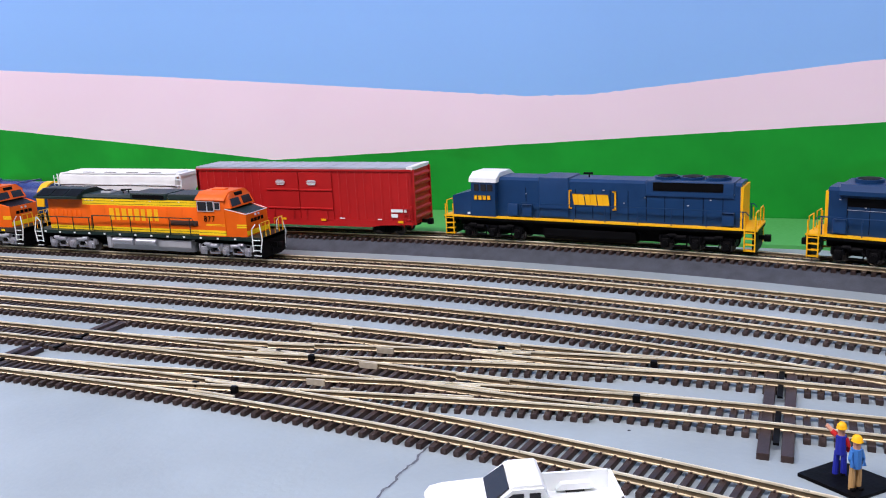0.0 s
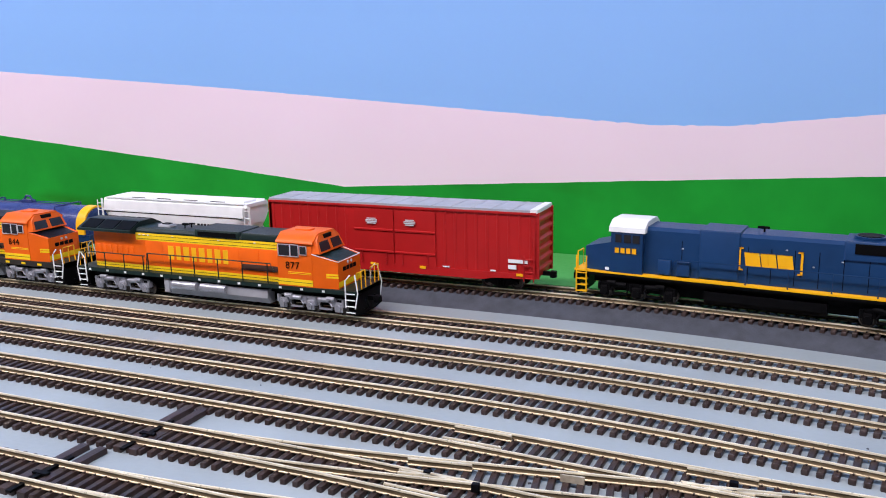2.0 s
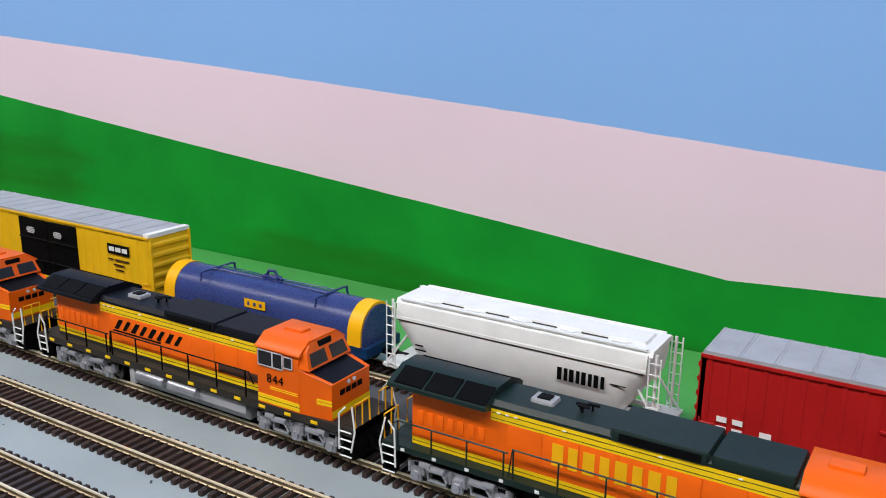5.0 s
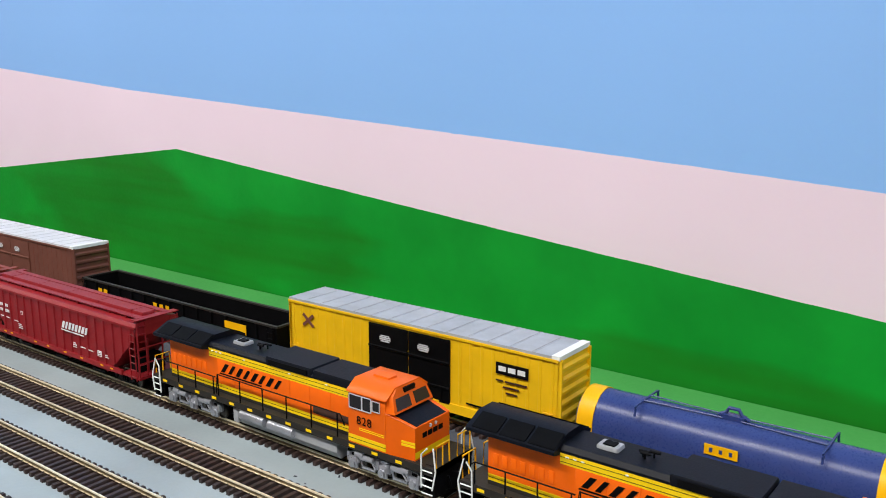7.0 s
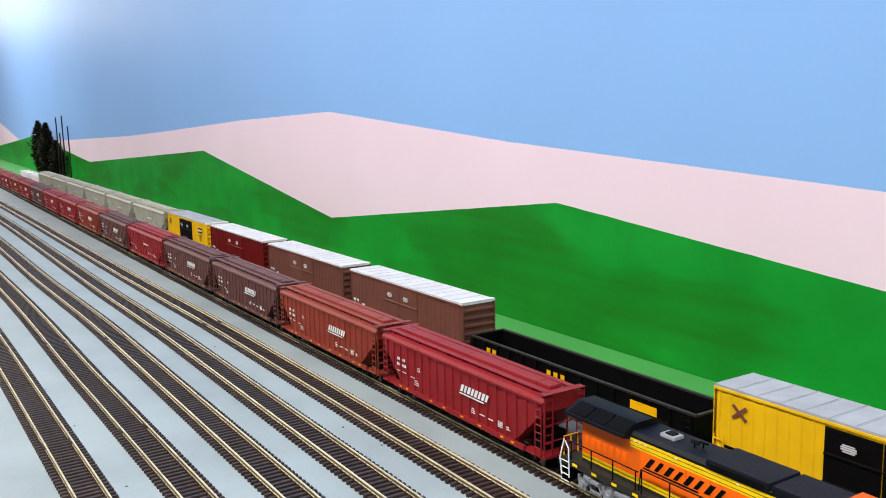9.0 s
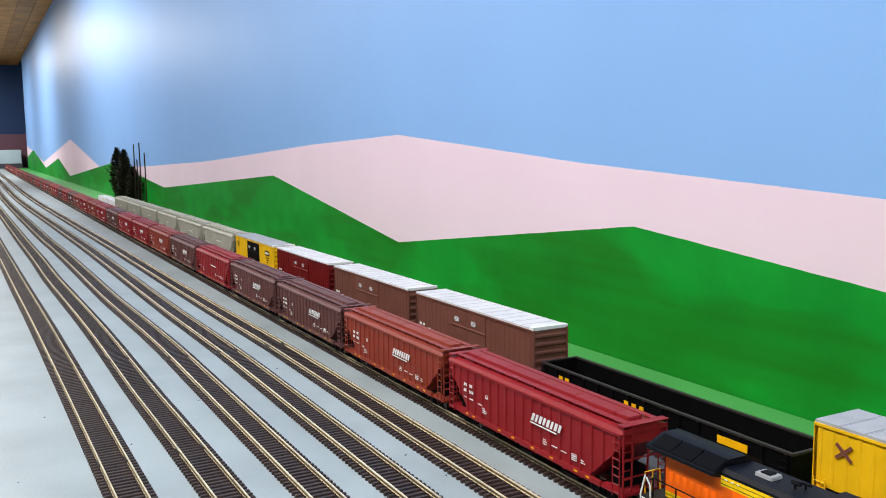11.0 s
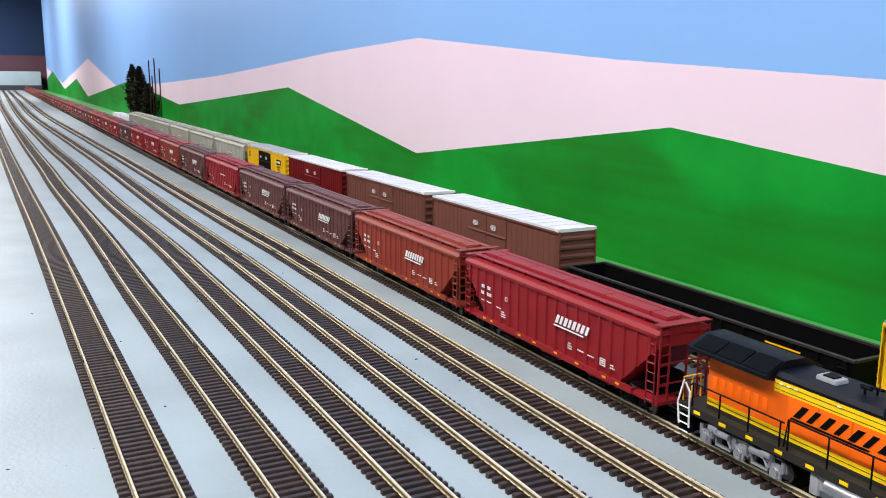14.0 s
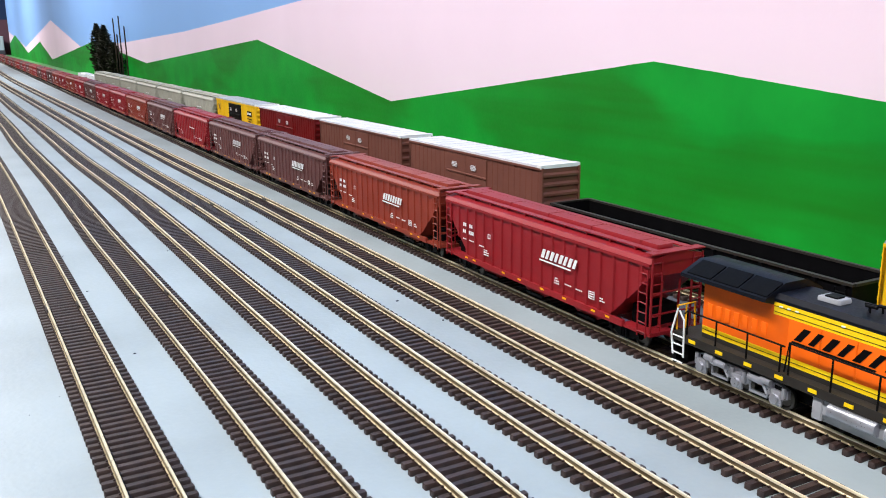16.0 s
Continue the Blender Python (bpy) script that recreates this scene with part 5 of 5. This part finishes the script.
def blue_loco(label, LT, length, style, side=-1):
    """Six-axle locomotive in navy with a yellow sill; middle at x = 0, nose towards +x."""
    t = thing("diesel_locomotive", label, "locomotive", "blue locomotives of the back train")
    h, F, E = 0.0125, 0.0190, length / 2
    Mesh().box(-E + 0.006, E - 0.006, -0.0172, 0.0172, F - 0.0026, F - 0.0006, "black").box(-E + 0.018, E - 0.018, -0.0110, 0.0110, 0.0110, F - 0.002, "black").part("frame", t)
    Mesh().box(-E + 0.006, E - 0.006, -0.0176, 0.0176, F - 0.0006, F + 0.0006, "yellow").part("sill_stripe", t, "yellow sill stripe")
    cabx0, cabx1 = E - 0.052, E - 0.031
    m = Mesh().prism([(-h, F), (h, F), (h, 0.0485), (h - 0.0022, 0.0505), (-h + 0.0022, 0.0505), (-h, 0.0485)], -E + 0.018, cabx0, "x", "blue")
    if style == "wide":
        m.prism([(-0.0125, 0.0440), (0.0125, 0.0440), (0.0174, 0.0465), (0.0174, 0.0492), (0.0140, 0.0532), (-0.0140, 0.0532), (-0.0174, 0.0492), (-0.0174, 0.0465)], -E + 0.026, -E + 0.082, "x", "blue")
        m.box(cabx0 - 0.040, cabx0, -0.0145, 0.0145, F, 0.0500, "blue", 0.0008)
        m.box(cabx0 - 0.020, cabx0, -0.0172, 0.0172, F, 0.0510, "blue", 0.0010)
    else:
        m.box(-E + 0.022, -E + 0.085, -0.0135, 0.0135, 0.0400, 0.0512, "blue", 0.0012)
        m.box(cabx0 - 0.060, cabx0 - 0.035, -0.0135, 0.0135, F + 0.002, 0.0515, "blue", 0.001)
    for i in range(12):
        x = -E + 0.030 + i * 0.0135
        if x < cabx0 - 0.02:
            Mesh().box(x, x + 0.0004, -h - 0.0002, h + 0.0002, F + 0.002, 0.0430, "black").part("door_seam", t)
    m.part("long_hood", t)
    m = Mesh()
    yy, za, zc = (0.0130, 0.0385, 0.0452) if style == "wide" else (0.0139, 0.0440, 0.0500)
    m.box(-E + 0.030, -E + 0.079, -yy, yy, za, zc, "black")
    m.part("radiator_grille", t)
    for k in ((-E + 0.040, -E + 0.064) if style == "wide" else (-E + 0.036, -E + 0.054, -E + 0.072)):
        m = Mesh().tube([(k, 0, 0.051), (k, 0, 0.0555 if style == "wide" else 0.0530)], 0.0088, "blue", 18)
        m.tube([(k, 0, 0.0550 if style == "wide" else 0.0526), (k, 0, 0.0557 if style == "wide" else 0.0533)], 0.0072, "black", 18)
        m.part("radiator_fan", t)
    Mesh().tube([(0.004, 0, 0.050), (0.004, 0, 0.0535)], 0.0006, "black").tube([(0.001, 0, 0.0533), (0.008, 0.001, 0.0535)], 0.0009, "black", 8).part("horn", t)
    m = Mesh().prism([(-0.0172, F), (0.0172, F), (0.0172, 0.0470), (-0.0172, 0.0470)], cabx0, cabx1, "x", "blue")
    cab = m.part("cab", t)
    m = Mesh().prism([(-0.0178, 0.0468), (0.0178, 0.0468), (0.0172, 0.0500), (0.0100, 0.0540), (-0.0100, 0.0540), (-0.0172, 0.0500)], cabx0 - 0.0015, cabx1 + 0.0015, "x", "white")
    m.part("cab_roof", cab, "white cab roof")
    for x0, x1 in ((cabx0 + 0.0020, cabx0 + 0.0065), (cabx0 + 0.0078, cabx0 + 0.0122), (cabx0 + 0.0140, cabx0 + 0.0180)):
        for s in (-1, 1):
            Mesh().box(x0, x1, s * 0.0174 - 0.0003, s * 0.0174 + 0.0003, 0.0400, 0.0452, "glass").part("window", cab)
    Mesh().box(cabx1 - 0.0002, cabx1 + 0.0004, -0.0140, -0.0010, 0.0400, 0.0455, "glass").box(cabx1 - 0.0002, cabx1 + 0.0004, 0.0010, 0.0140, 0.0400, 0.0455, "glass").part("windshield", cab)
    m = Mesh()
    v = [(cabx1, -0.0165, F), (E - 0.0125, -0.0135, F), (E - 0.0125, 0.0135, F), (cabx1, 0.0165, F), (cabx1, -0.0165, 0.0395), (E - 0.0125, -0.0135, 0.0350), (E - 0.0125, 0.0135, 0.0350), (cabx1, 0.0165, 0.0395)]
    m.add(v, [(0, 1, 5, 4), (2, 3, 7, 6), (4, 5, 6, 7)], "blue").add(v, [(1, 2, 6, 5)], "yellow")
    m.part("nose", t, "navy nose with a yellow front")
    Mesh().box(-E + 0.0165, -E + 0.0185, -0.0127, 0.0127, F, 0.0480, "yellow").part("end_panel", t, "yellow rear end panel")
    Mesh().prism([(-0.0150, 0.0125), (-0.0150, 0.0070), (-0.0120, 0.0038), (0.0120, 0.0038), (0.0150, 0.0070), (0.0150, 0.0125)], -0.036, 0.036, "x", "black").part("fuel_tank", t)
    bars(t, "tank_pipe", "galv", -0.0155, [(-0.034, 0.034, 0.0128, 0.0132)])
    # Black filler box, darkens the open space between trucks and tank like shade.
    Mesh().box(-E + 0.022, E - 0.022, -0.0065, 0.0065, 0.0048, 0.0125, "black").part("drive_casing", t)
    for k in (-E + 0.048, E - 0.048):
        tr = shared("truck", LT, t, pose(k, 0, 0))
        for d in (-0.0215, 0.0, 0.0215):
            shared("wheelset", WHEEL, tr, pose(d, 0, 0.0053))
    for e in (-1, 1):
        xx = e * (E - 0.0075)
        Mesh().prism([(-0.0165, F - 0.0006), (-0.0165, 0.003), (-0.01, 0.0018), (0.01, 0.0018), (0.0165, 0.003), (0.0165, F - 0.0006)], xx, xx - e * 0.002, "x", "black").part("pilot", t)
        for s in (-1, 1):
            m = Mesh()
            for i in range(4):
                zz = 0.0042 + i * 0.0042
                m.box(min(xx, xx - e * 0.007), max(xx, xx - e * 0.007), min(s * 0.0138, s * 0.0178), max(s * 0.0138, s * 0.0178), zz, zz + 0.0007, "yellow")
            for d in (0.0, 0.007):
                m.tube([(xx - e * d, s * 0.0178, 0.004), (xx - e * d, s * 0.0178, 0.029)], 0.0005, "yellow")
            m.part("step", t, "yellow end steps")
        g = Mesh()
        for s in (-1, 1):
            g.tube([(xx, s * 0.0150, F), (xx, s * 0.0150, 0.0310), (xx, s * 0.004, 0.0310), (xx, s * 0.004, F)], 0.0005, "yellow")
        g.part("end_rail", t, "yellow end handrail")
    for s in (-1, 1):
        y = s * 0.0168
        pts = [(-E + 0.012, y, 0.0290), (-E + 0.014, y, 0.0315), (cabx0 - 0.022, y, 0.0315), (cabx0 - 0.020, y, 0.0290)]
        handrail(t, pts, [(-E + 0.016 + i * 0.0245, y, 0.0315) for i in range(6)], "blue", z0=F)
    shared("coupler", COUPLER, t, pose(E - 0.003, 0, 0))
    shared("coupler", COUPLER, t, pose(-E + 0.003, 0, 0, 0, 0, 180))
    y = side * (h + 0.0005)
    if style == "wide":
        blocks(t, "yellow", y, -0.0430, 0.0155, 0.0145, 0.0290, 0.0420, 3, 0.1, gap=0.0)
        bars(t, "stripe", "galv", y, [(-0.10, 0.04, 0.0362, 0.0364)])
    else:
        blocks(t, "yellow", y, -0.0160, 0.0095, 0.0088, 0.0310, 0.0395, 3, 0.15, gap=0.0)
        bars(t, "logo_bracket", "yellow", y, [(-0.021, -0.0195, 0.028, 0.0425), (-0.021, -0.018, 0.0415, 0.0425), (-0.021, -0.018, 0.028, 0.029), (0.0150, 0.0165, 0.028, 0.0425), (0.0135, 0.0165, 0.0415, 0.0425), (0.0135, 0.0165, 0.028, 0.029)])
    marks = [(-0.105 + 0.0155 * k, 0.0425 - 0.0045 * (k % 3)) for k in range(11)]
    for mx, mz in marks:
        if mx < cabx0 - 0.004:
            bars(t, "hood_latch", "galv", side * (h + 0.0004), [(mx, mx + 0.0012, mz, mz + 0.0007)])
    for fx in (-E + 0.022, cabx0 - 0.030, cabx0 - 0.018):
        Mesh().box(fx, fx + 0.0085, -h - 0.0026, h + 0.0026, F + 0.0018, 0.0300, "blue", 0.0005).part("hood_box", t)
    bars(t, "builder_plate", "white", side * 0.0176, [(E - 0.030, E - 0.0275, F + 0.002, F + 0.0038)])
    if style == "wide":
        letter(t, "4831", 0.0058, "yellow", (cabx0 + cabx1) / 2, side * 0.0176, 0.0345, side, 1.2)
    else:
        bars(t, "stencil", "yellow", side * 0.0176, [(cabx0 + 0.004 + k * 0.0038, cabx0 + 0.0068 + k * 0.0038, 0.0330, 0.0365) for k in range(4)])
    return t


# ---- the long train on the first yard track ----
SILVER_TRUCK = loco_truck_mesh("silver")
BLACK_TRUCK = loco_truck_mesh("black")
FRONT = -0.0045
l877 = orange_loco("orange locomotive with a dark green roof and yellow lettering", "877", 0, "dkgreen", SILVER_TRUCK, "dkgreen", "yellow", False)
l844 = orange_loco("orange locomotive with a black roof, number 844", "844", 0, "roof", SILVER_TRUCK, "black", "black", True)
l828 = orange_loco("orange locomotive with a black roof, number 828", "828", 0, "roof", SILVER_TRUCK, "black", "black", True)
for k, ob in enumerate((l877, l844, l828)):
    ob.matrix_basis = pose(FRONT - 0.2542 * k, 0, RAIL)

kinds = {"hopred": "mineral red ribbed covered hopper car with white lettering", "hoprust": "rust red ribbed covered hopper car with white lettering",
         "hopbrown": "dark brown ribbed covered hopper car with white lettering"}
proto = {}
order_near = ["hopred", "hoprust", "hopbrown", "hopbrown", "plain", "hopbrown", "hoprust", "hopred", "hopred", "hopbrown", "hopred", "hoprust"]
x = FRONT - 3 * 0.2542 - 0.1140
for i in range(46):
    kind = order_near[i] if i < len(order_near) else ("hopred", "hopbrown", "hopred", "hoprust", "hopbrown")[i % 5]
    if kind not in proto:
        if kind == "plain":
            proto[kind] = grain_hopper("hopred", "mineral red covered hopper car with little lettering", False)
        else:
            proto[kind] = grain_hopper(kind, kinds[kind])
        ob = proto[kind]
        ob.matrix_basis = pose(x, 0, RAIL)
    else:
        ob = copy_thing(proto[kind], pose(x, 0, RAIL))
    x -= 0.2195

# ---- the train on the raised back track ----
def back(ob, x_right, half):
    xc = x_right - half
    a = math.atan(slope(xc))
    ob.matrix_basis = pose(xc - math.sin(a) * BACKY, bend(xc) + math.cos(a) * BACKY, BACKZ, 0, 0, math.degrees(a))
    return ob


def back_copy(ob, x_right, half):
    c = copy_thing(ob, pose(0, 0, 0))
    return back(c, x_right, half)


BXL = 0.107
A0 = 0.085
back(boxcar("red", "bright red boxcar with a galvanised roof and white emblems", top="roofgrey"), A0, BXL)
yel = boxcar("boxyellow", "yellow boxcar with black double doors and a galvanised roof", "black", "boxyellow", "yellow", "roofgrey")
back(yel, A0 - 0.578, BXL)
back(white_hopper("white smooth-sided covered hopper car with black lettering"), A0 - 0.238, 0.0715)
back(coil_car("blue coil car with yellow end bands"), A0 - 0.405, 0.081)
back(gondola("long black open gondola with yellow lettering"), A0 - 0.806, 0.123)
C0 = A0 - 1.066
br = boxcar("brown", "brown boxcar with a galvanised roof and white emblems")
back(br, C0, BXL)
back_copy(br, C0 - 0.234, BXL)
back(boxcar("darkred", "dark red boxcar with a galvanised roof and white emblems"), C0 - 0.468, BXL)
back_copy(yel, C0 - 0.702, BXL)
gh = grain_hopper("hopgrey", "pale grey covered hopper car of the back train", False)
gh["group"] = "grey hopper cars of the back train"
TALL = Matrix.Diagonal((1.08, 1.0, 1.08, 1.0))
for i in range(6):
    ob = (back if i == 0 else back_copy)(gh, C0 - 0.942 - 0.239 * i, 0.110)
    ob.matrix_basis = ob.matrix_basis @ TALL
fc = flatcar("low black flatcar carrying white covered loads")
back(fc, C0 - 0.942 - 0.239 * 6, 0.105)
back_copy(fc, C0 - 0.942 - 0.239 * 6 - 0.228, 0.105)
b1 = blue_loco("navy locomotive with a white cab roof, facing backwards", BLACK_TRUCK, 0.255, "narrow", 1)
back(b1, A0 + 0.268, 0.1275)
b1.matrix_basis = b1.matrix_basis @ pose(0, 0, 0, 0, 0, 180)
b2 = blue_loco("navy locomotive with a white cab roof and yellow sill", BLACK_TRUCK, 0.260, "wide")
back(b2, A0 + 0.532, 0.130)
back_copy(b2, A0 + 0.796, 0.130)


# ---- small things on the tabletop ----
def pickup():
    t = thing("toy_pickup_truck", "white model pickup truck standing on the grey tabletop", "toy truck")
    m = Mesh()
    side = [(-0.033, 0.0045), (-0.0334, 0.0095), (-0.0315, 0.0118), (-0.0270, 0.0128), (-0.0120, 0.0136), (-0.0045, 0.0192), (0.0062, 0.0194), (0.0085, 0.0138), (0.0085, 0.0045)]
    m.prism(side, -0.0108, 0.0108, "y", "white")
    m.part("body", t)
    m = Mesh().prism([(-0.0050, 0.0192), (0.0066, 0.0194), (0.0056, 0.0202), (-0.0034, 0.0202)], -0.0098, 0.0098, "y", "white")
    m.part("roof", t)
    for s in (-1, 1):
        Mesh().box(0.0085, 0.0330, s * 0.0108 - (0.0012 if s > 0 else 0), s * 0.0108 + (0 if s > 0 else 0.0012), 0.0045, 0.0140, "white").part("bed_side", t)
        Mesh().prism([(-0.0095, 0.0142), (-0.0042, 0.0180), (-0.0006, 0.0180), (-0.0006, 0.0142)], s * 0.0107, s * 0.0111, "y", "glass").part("side_window", t)
        Mesh().box(0.0012, 0.0050, s * 0.0109 - 0.0002, s * 0.0109 + 0.0002, 0.0143, 0.0180, "glass", 0.0002).part("rear_side_window", t)
        Mesh().prism([(0.013, 0.0085), (0.015, 0.0108), (0.025, 0.0108), (0.027, 0.0085)], s * 0.0098, s * 0.0070, "y", "white").part("wheel_arch", t)
        for x in (-0.0215, 0.0200):
            w = Mesh().tube([(x, s * 0.0078, 0.0044), (x, s * 0.0110, 0.0044)], 0.0044, "tyre", 20).part("wheel", t)
            Mesh().tube([(x, s * 0.0109, 0.0044), (x, s * 0.0112, 0.0044)], 0.0024, "galv", 14).part("rim", w)
    v = [(-0.0122, -0.0094, 0.0138), (-0.0122, 0.0094, 0.0138), (-0.0052, 0.0086, 0.0190), (-0.0052, -0.0086, 0.0190)]
    Mesh().add(v + [(x - 0.0003, y, z + 0.0003) for x, y, z in v], [(4, 5, 6, 7), (0, 1, 5, 4), (1, 2, 6, 5), (2, 3, 7, 6), (3, 0, 4, 7)], "glass").part("windshield", t)
    Mesh().box(0.0085, 0.0330, -0.0100, 0.0100, 0.0060, 0.0072, "white").part("bed_floor", t)
    Mesh().box(0.0320, 0.0332, -0.0108, 0.0108, 0.0048, 0.0140, "white").part("tailgate", t)
    Mesh().box(-0.0345, -0.0325, -0.0105, 0.0105, 0.0040, 0.0065, "galv").part("bumper", t)
    return t


pickup().matrix_basis = pose(0.2955, -0.3220, 0.0, 0, 0, 25)


def worker(label, trousers, shirt, arm):
    """A painted toy figure in one mesh."""
    m = Mesh()
    for s in (-1, 1):
        m.tube([(s * 0.0014, 0.0002 * s, 0.0), (s * 0.0013, 0, 0.0045), (s * 0.0011, 0, 0.0090)], 0.0011, trousers, 8)
        m.box(s * 0.0014 - 0.0009, s * 0.0014 + 0.0009, -0.0022, 0.0010, 0.0, 0.0009, "black", 0.0003)
    m.tube([(0, 0, 0.0082), (0, 0, 0.0110), (0, 0, 0.0146), (0, 0, 0.0156)], 0.0019, shirt, 10)
    m.tube([(-0.0018, 0, 0.0148), (-0.0025, -0.0003, 0.0118), (-0.0022, -0.0016, 0.0092)], 0.0008, "figred" if arm else shirt, 7)
    if arm:
        m.tube([(0.0020, 0, 0.0150), (0.0038, -0.0006, 0.0168), (0.0056, -0.0010, 0.0180)], 0.0008, "skin", 7)
        m.tube([(0.0016, 0, 0.0150), (0.0034, -0.0005, 0.0163)], 0.0010, "figred", 7)
    else:
        m.tube([(0.0018, 0, 0.0148), (0.0025, -0.0003, 0.0118), (0.0022, -0.0016, 0.0092)], 0.0008, shirt, 7)
    m.tube([(0, 0, 0.0154), (0, 0, 0.0166), (0, 0, 0.0186), (0, 0, 0.0192)], 0.0013, "skin", 10)
    v, f, n = [], [], 12
    for i, (r, z) in enumerate(((0.0020, 0.0184), (0.0018, 0.0188), (0.0016, 0.0198), (0.0009, 0.0206), (0.0001, 0.0208))):
        v += [(r * math.cos(2 * math.pi * k / n), r * 1.15 * math.sin(2 * math.pi * k / n), z) for k in range(n)]
    f = [(i * n + k, i * n + (k + 1) % n, (i + 1) * n + (k + 1) % n, (i + 1) * n + k) for i in range(4) for k in range(n)]
    m.add(v, f, "yellow")
    ob = m.part("toy_figure")
    return tagged(ob, label, "toy figure", "toy figures on the base")


base = Mesh().prism([(-0.0162, -0.0009), (0.0035, -0.0146), (0.0185, 0.0010), (-0.0020, 0.0147)], 0.0, 0.0014, "z", "black").part("figure_base")
base.matrix_basis = pose(0.3990, -0.2570, 0.0)
tagged(base, "black plastic base plate under two toy figures", "base plate")
worker("toy figure in blue overalls and a yellow helmet, one arm raised", "figblue", "figblue", True).matrix_basis = pose(0.3971, -0.2545, 0.0014, 0, 0, 165)
worker("toy figure in a light blue jacket, tan trousers and yellow helmet", "figtan", "figlight", False).matrix_basis = pose(0.4018, -0.2645, 0.0014, 0, 0, 30)

CRACK = ((0.2398, -0.2750), (0.2376, -0.3230))
rnd = random.Random(4)
m = Mesh()
pts = []
for i in range(25):
    u = i / 24
    pts.append(Vector((CRACK[0][0] + (CRACK[1][0] - CRACK[0][0]) * u + rnd.uniform(-0.0009, 0.0009), CRACK[0][1] + (CRACK[1][1] - CRACK[0][1]) * u, 0.0002)))
for i, (a, b) in enumerate(zip(pts, pts[1:])):
    wa, wb = Vector((0.0003 + 0.0004 * rnd.random(), 0, 0)), Vector((0.0003 + 0.0004 * rnd.random(), 0, 0))
    m.add([a - wa, a + wa, b + wb, b - wb], [(0, 1, 2, 3)], "crack")
tagged(m.part("trim_crack"), "thin dark crack in the painted tabletop", "crack", kind="structure")


# ---- trees far along the wall ----
def conifer(x, y, h, r, seed):
    rnd = random.Random(seed)
    t = thing("conifer_tree", "dark brownish-green slender model conifer tree by the wall", "tree", "model trees")
    Mesh().tube([(0, 0, 0), (0.002, 0, h * 0.5), (0.0, 0.001, h)], 0.004, "trunk", 7).part("trunk", t)
    m = Mesh()
    for i in range(2200):
        u = rnd.random()
        z = h * (0.10 + 0.90 * u)
        body = min(1.0, 0.45 + 1.6 * u) * (1.0 - u ** 3.2) + 0.05
        a = rnd.random() * 6.283
        lump = 0.75 + 0.55 * noise.noise((math.cos(a) * 1.6, math.sin(a) * 1.6 + seed * 7, z * 38))
        k = r * body * lump * (0.35 + 0.65 * rnd.random() ** 0.6)
        c = Vector((k * math.cos(a), k * math.sin(a), z))
        d = Vector((math.cos(a), math.sin(a), rnd.uniform(-0.5, 0.9))) * rnd.uniform(0.004, 0.009)
        n = Vector((-math.sin(a), math.cos(a), rnd.uniform(-0.6, 0.6))) * rnd.uniform(0.002, 0.005)
        m.add([c - d - n * 0.4, c - d + n * 0.4, c + n, c + d, c - n], [(0, 1, 2, 3, 4)], "leaf")
    tagged(m.part("crown", t), kind="stuff")
    t.location = (x, y, 0)
    return t


conifer(-4.16, 0.185, 0.222, 0.044, 1)
conifer(-4.04, 0.195, 0.214, 0.042, 2)
conifer(-3.93, 0.180, 0.190, 0.040, 3)
conifer(-3.84, 0.195, 0.150, 0.040, 4)
for x, h in ((-3.80, 0.235), (-3.68, 0.240), (-3.58, 0.205), (-3.74, 0.18)):
    ob = Mesh().tube([(0, 0, 0), (0.001, 0.001, h * 0.5), (0, 0, h)], 0.0022, "trunk", 7).part("bare_tree")
    tagged(ob, "bare dark trunk of a model tree by the wall", "tree", "bare model trees")
    ob.location = (x, 0.195, 0)

# ---- crumbs on the tabletop ----
m = Mesh()
rnd = random.Random(11)
for i in range(100):
    x, y = rnd.uniform(-1.3, 0.45), rnd.uniform(-0.33, 0.02)
    s = rnd.uniform(0.0002, 0.0006)
    a = rnd.uniform(0, 3.14)
    d, e = Vector((math.cos(a), math.sin(a), 0)) * s * rnd.uniform(1.0, 2.6), Vector((-math.sin(a), math.cos(a), 0)) * s
    p = Vector((x, y, 0))
    v = [p - d - e, p + d - e, p + d + e, p - d + e]
    m.add(v + [q * 0.6 + p * 0.4 + Vector((0, 0, s)) for q in v], [(4, 5, 6, 7), (0, 1, 5, 4), (1, 2, 6, 5), (2, 3, 7, 6), (3, 0, 4, 7)], "ballast")
tagged(m.part("table_crumb"), "tiny dark crumbs scattered over the grey tabletop", "crumbs", kind="stuff")
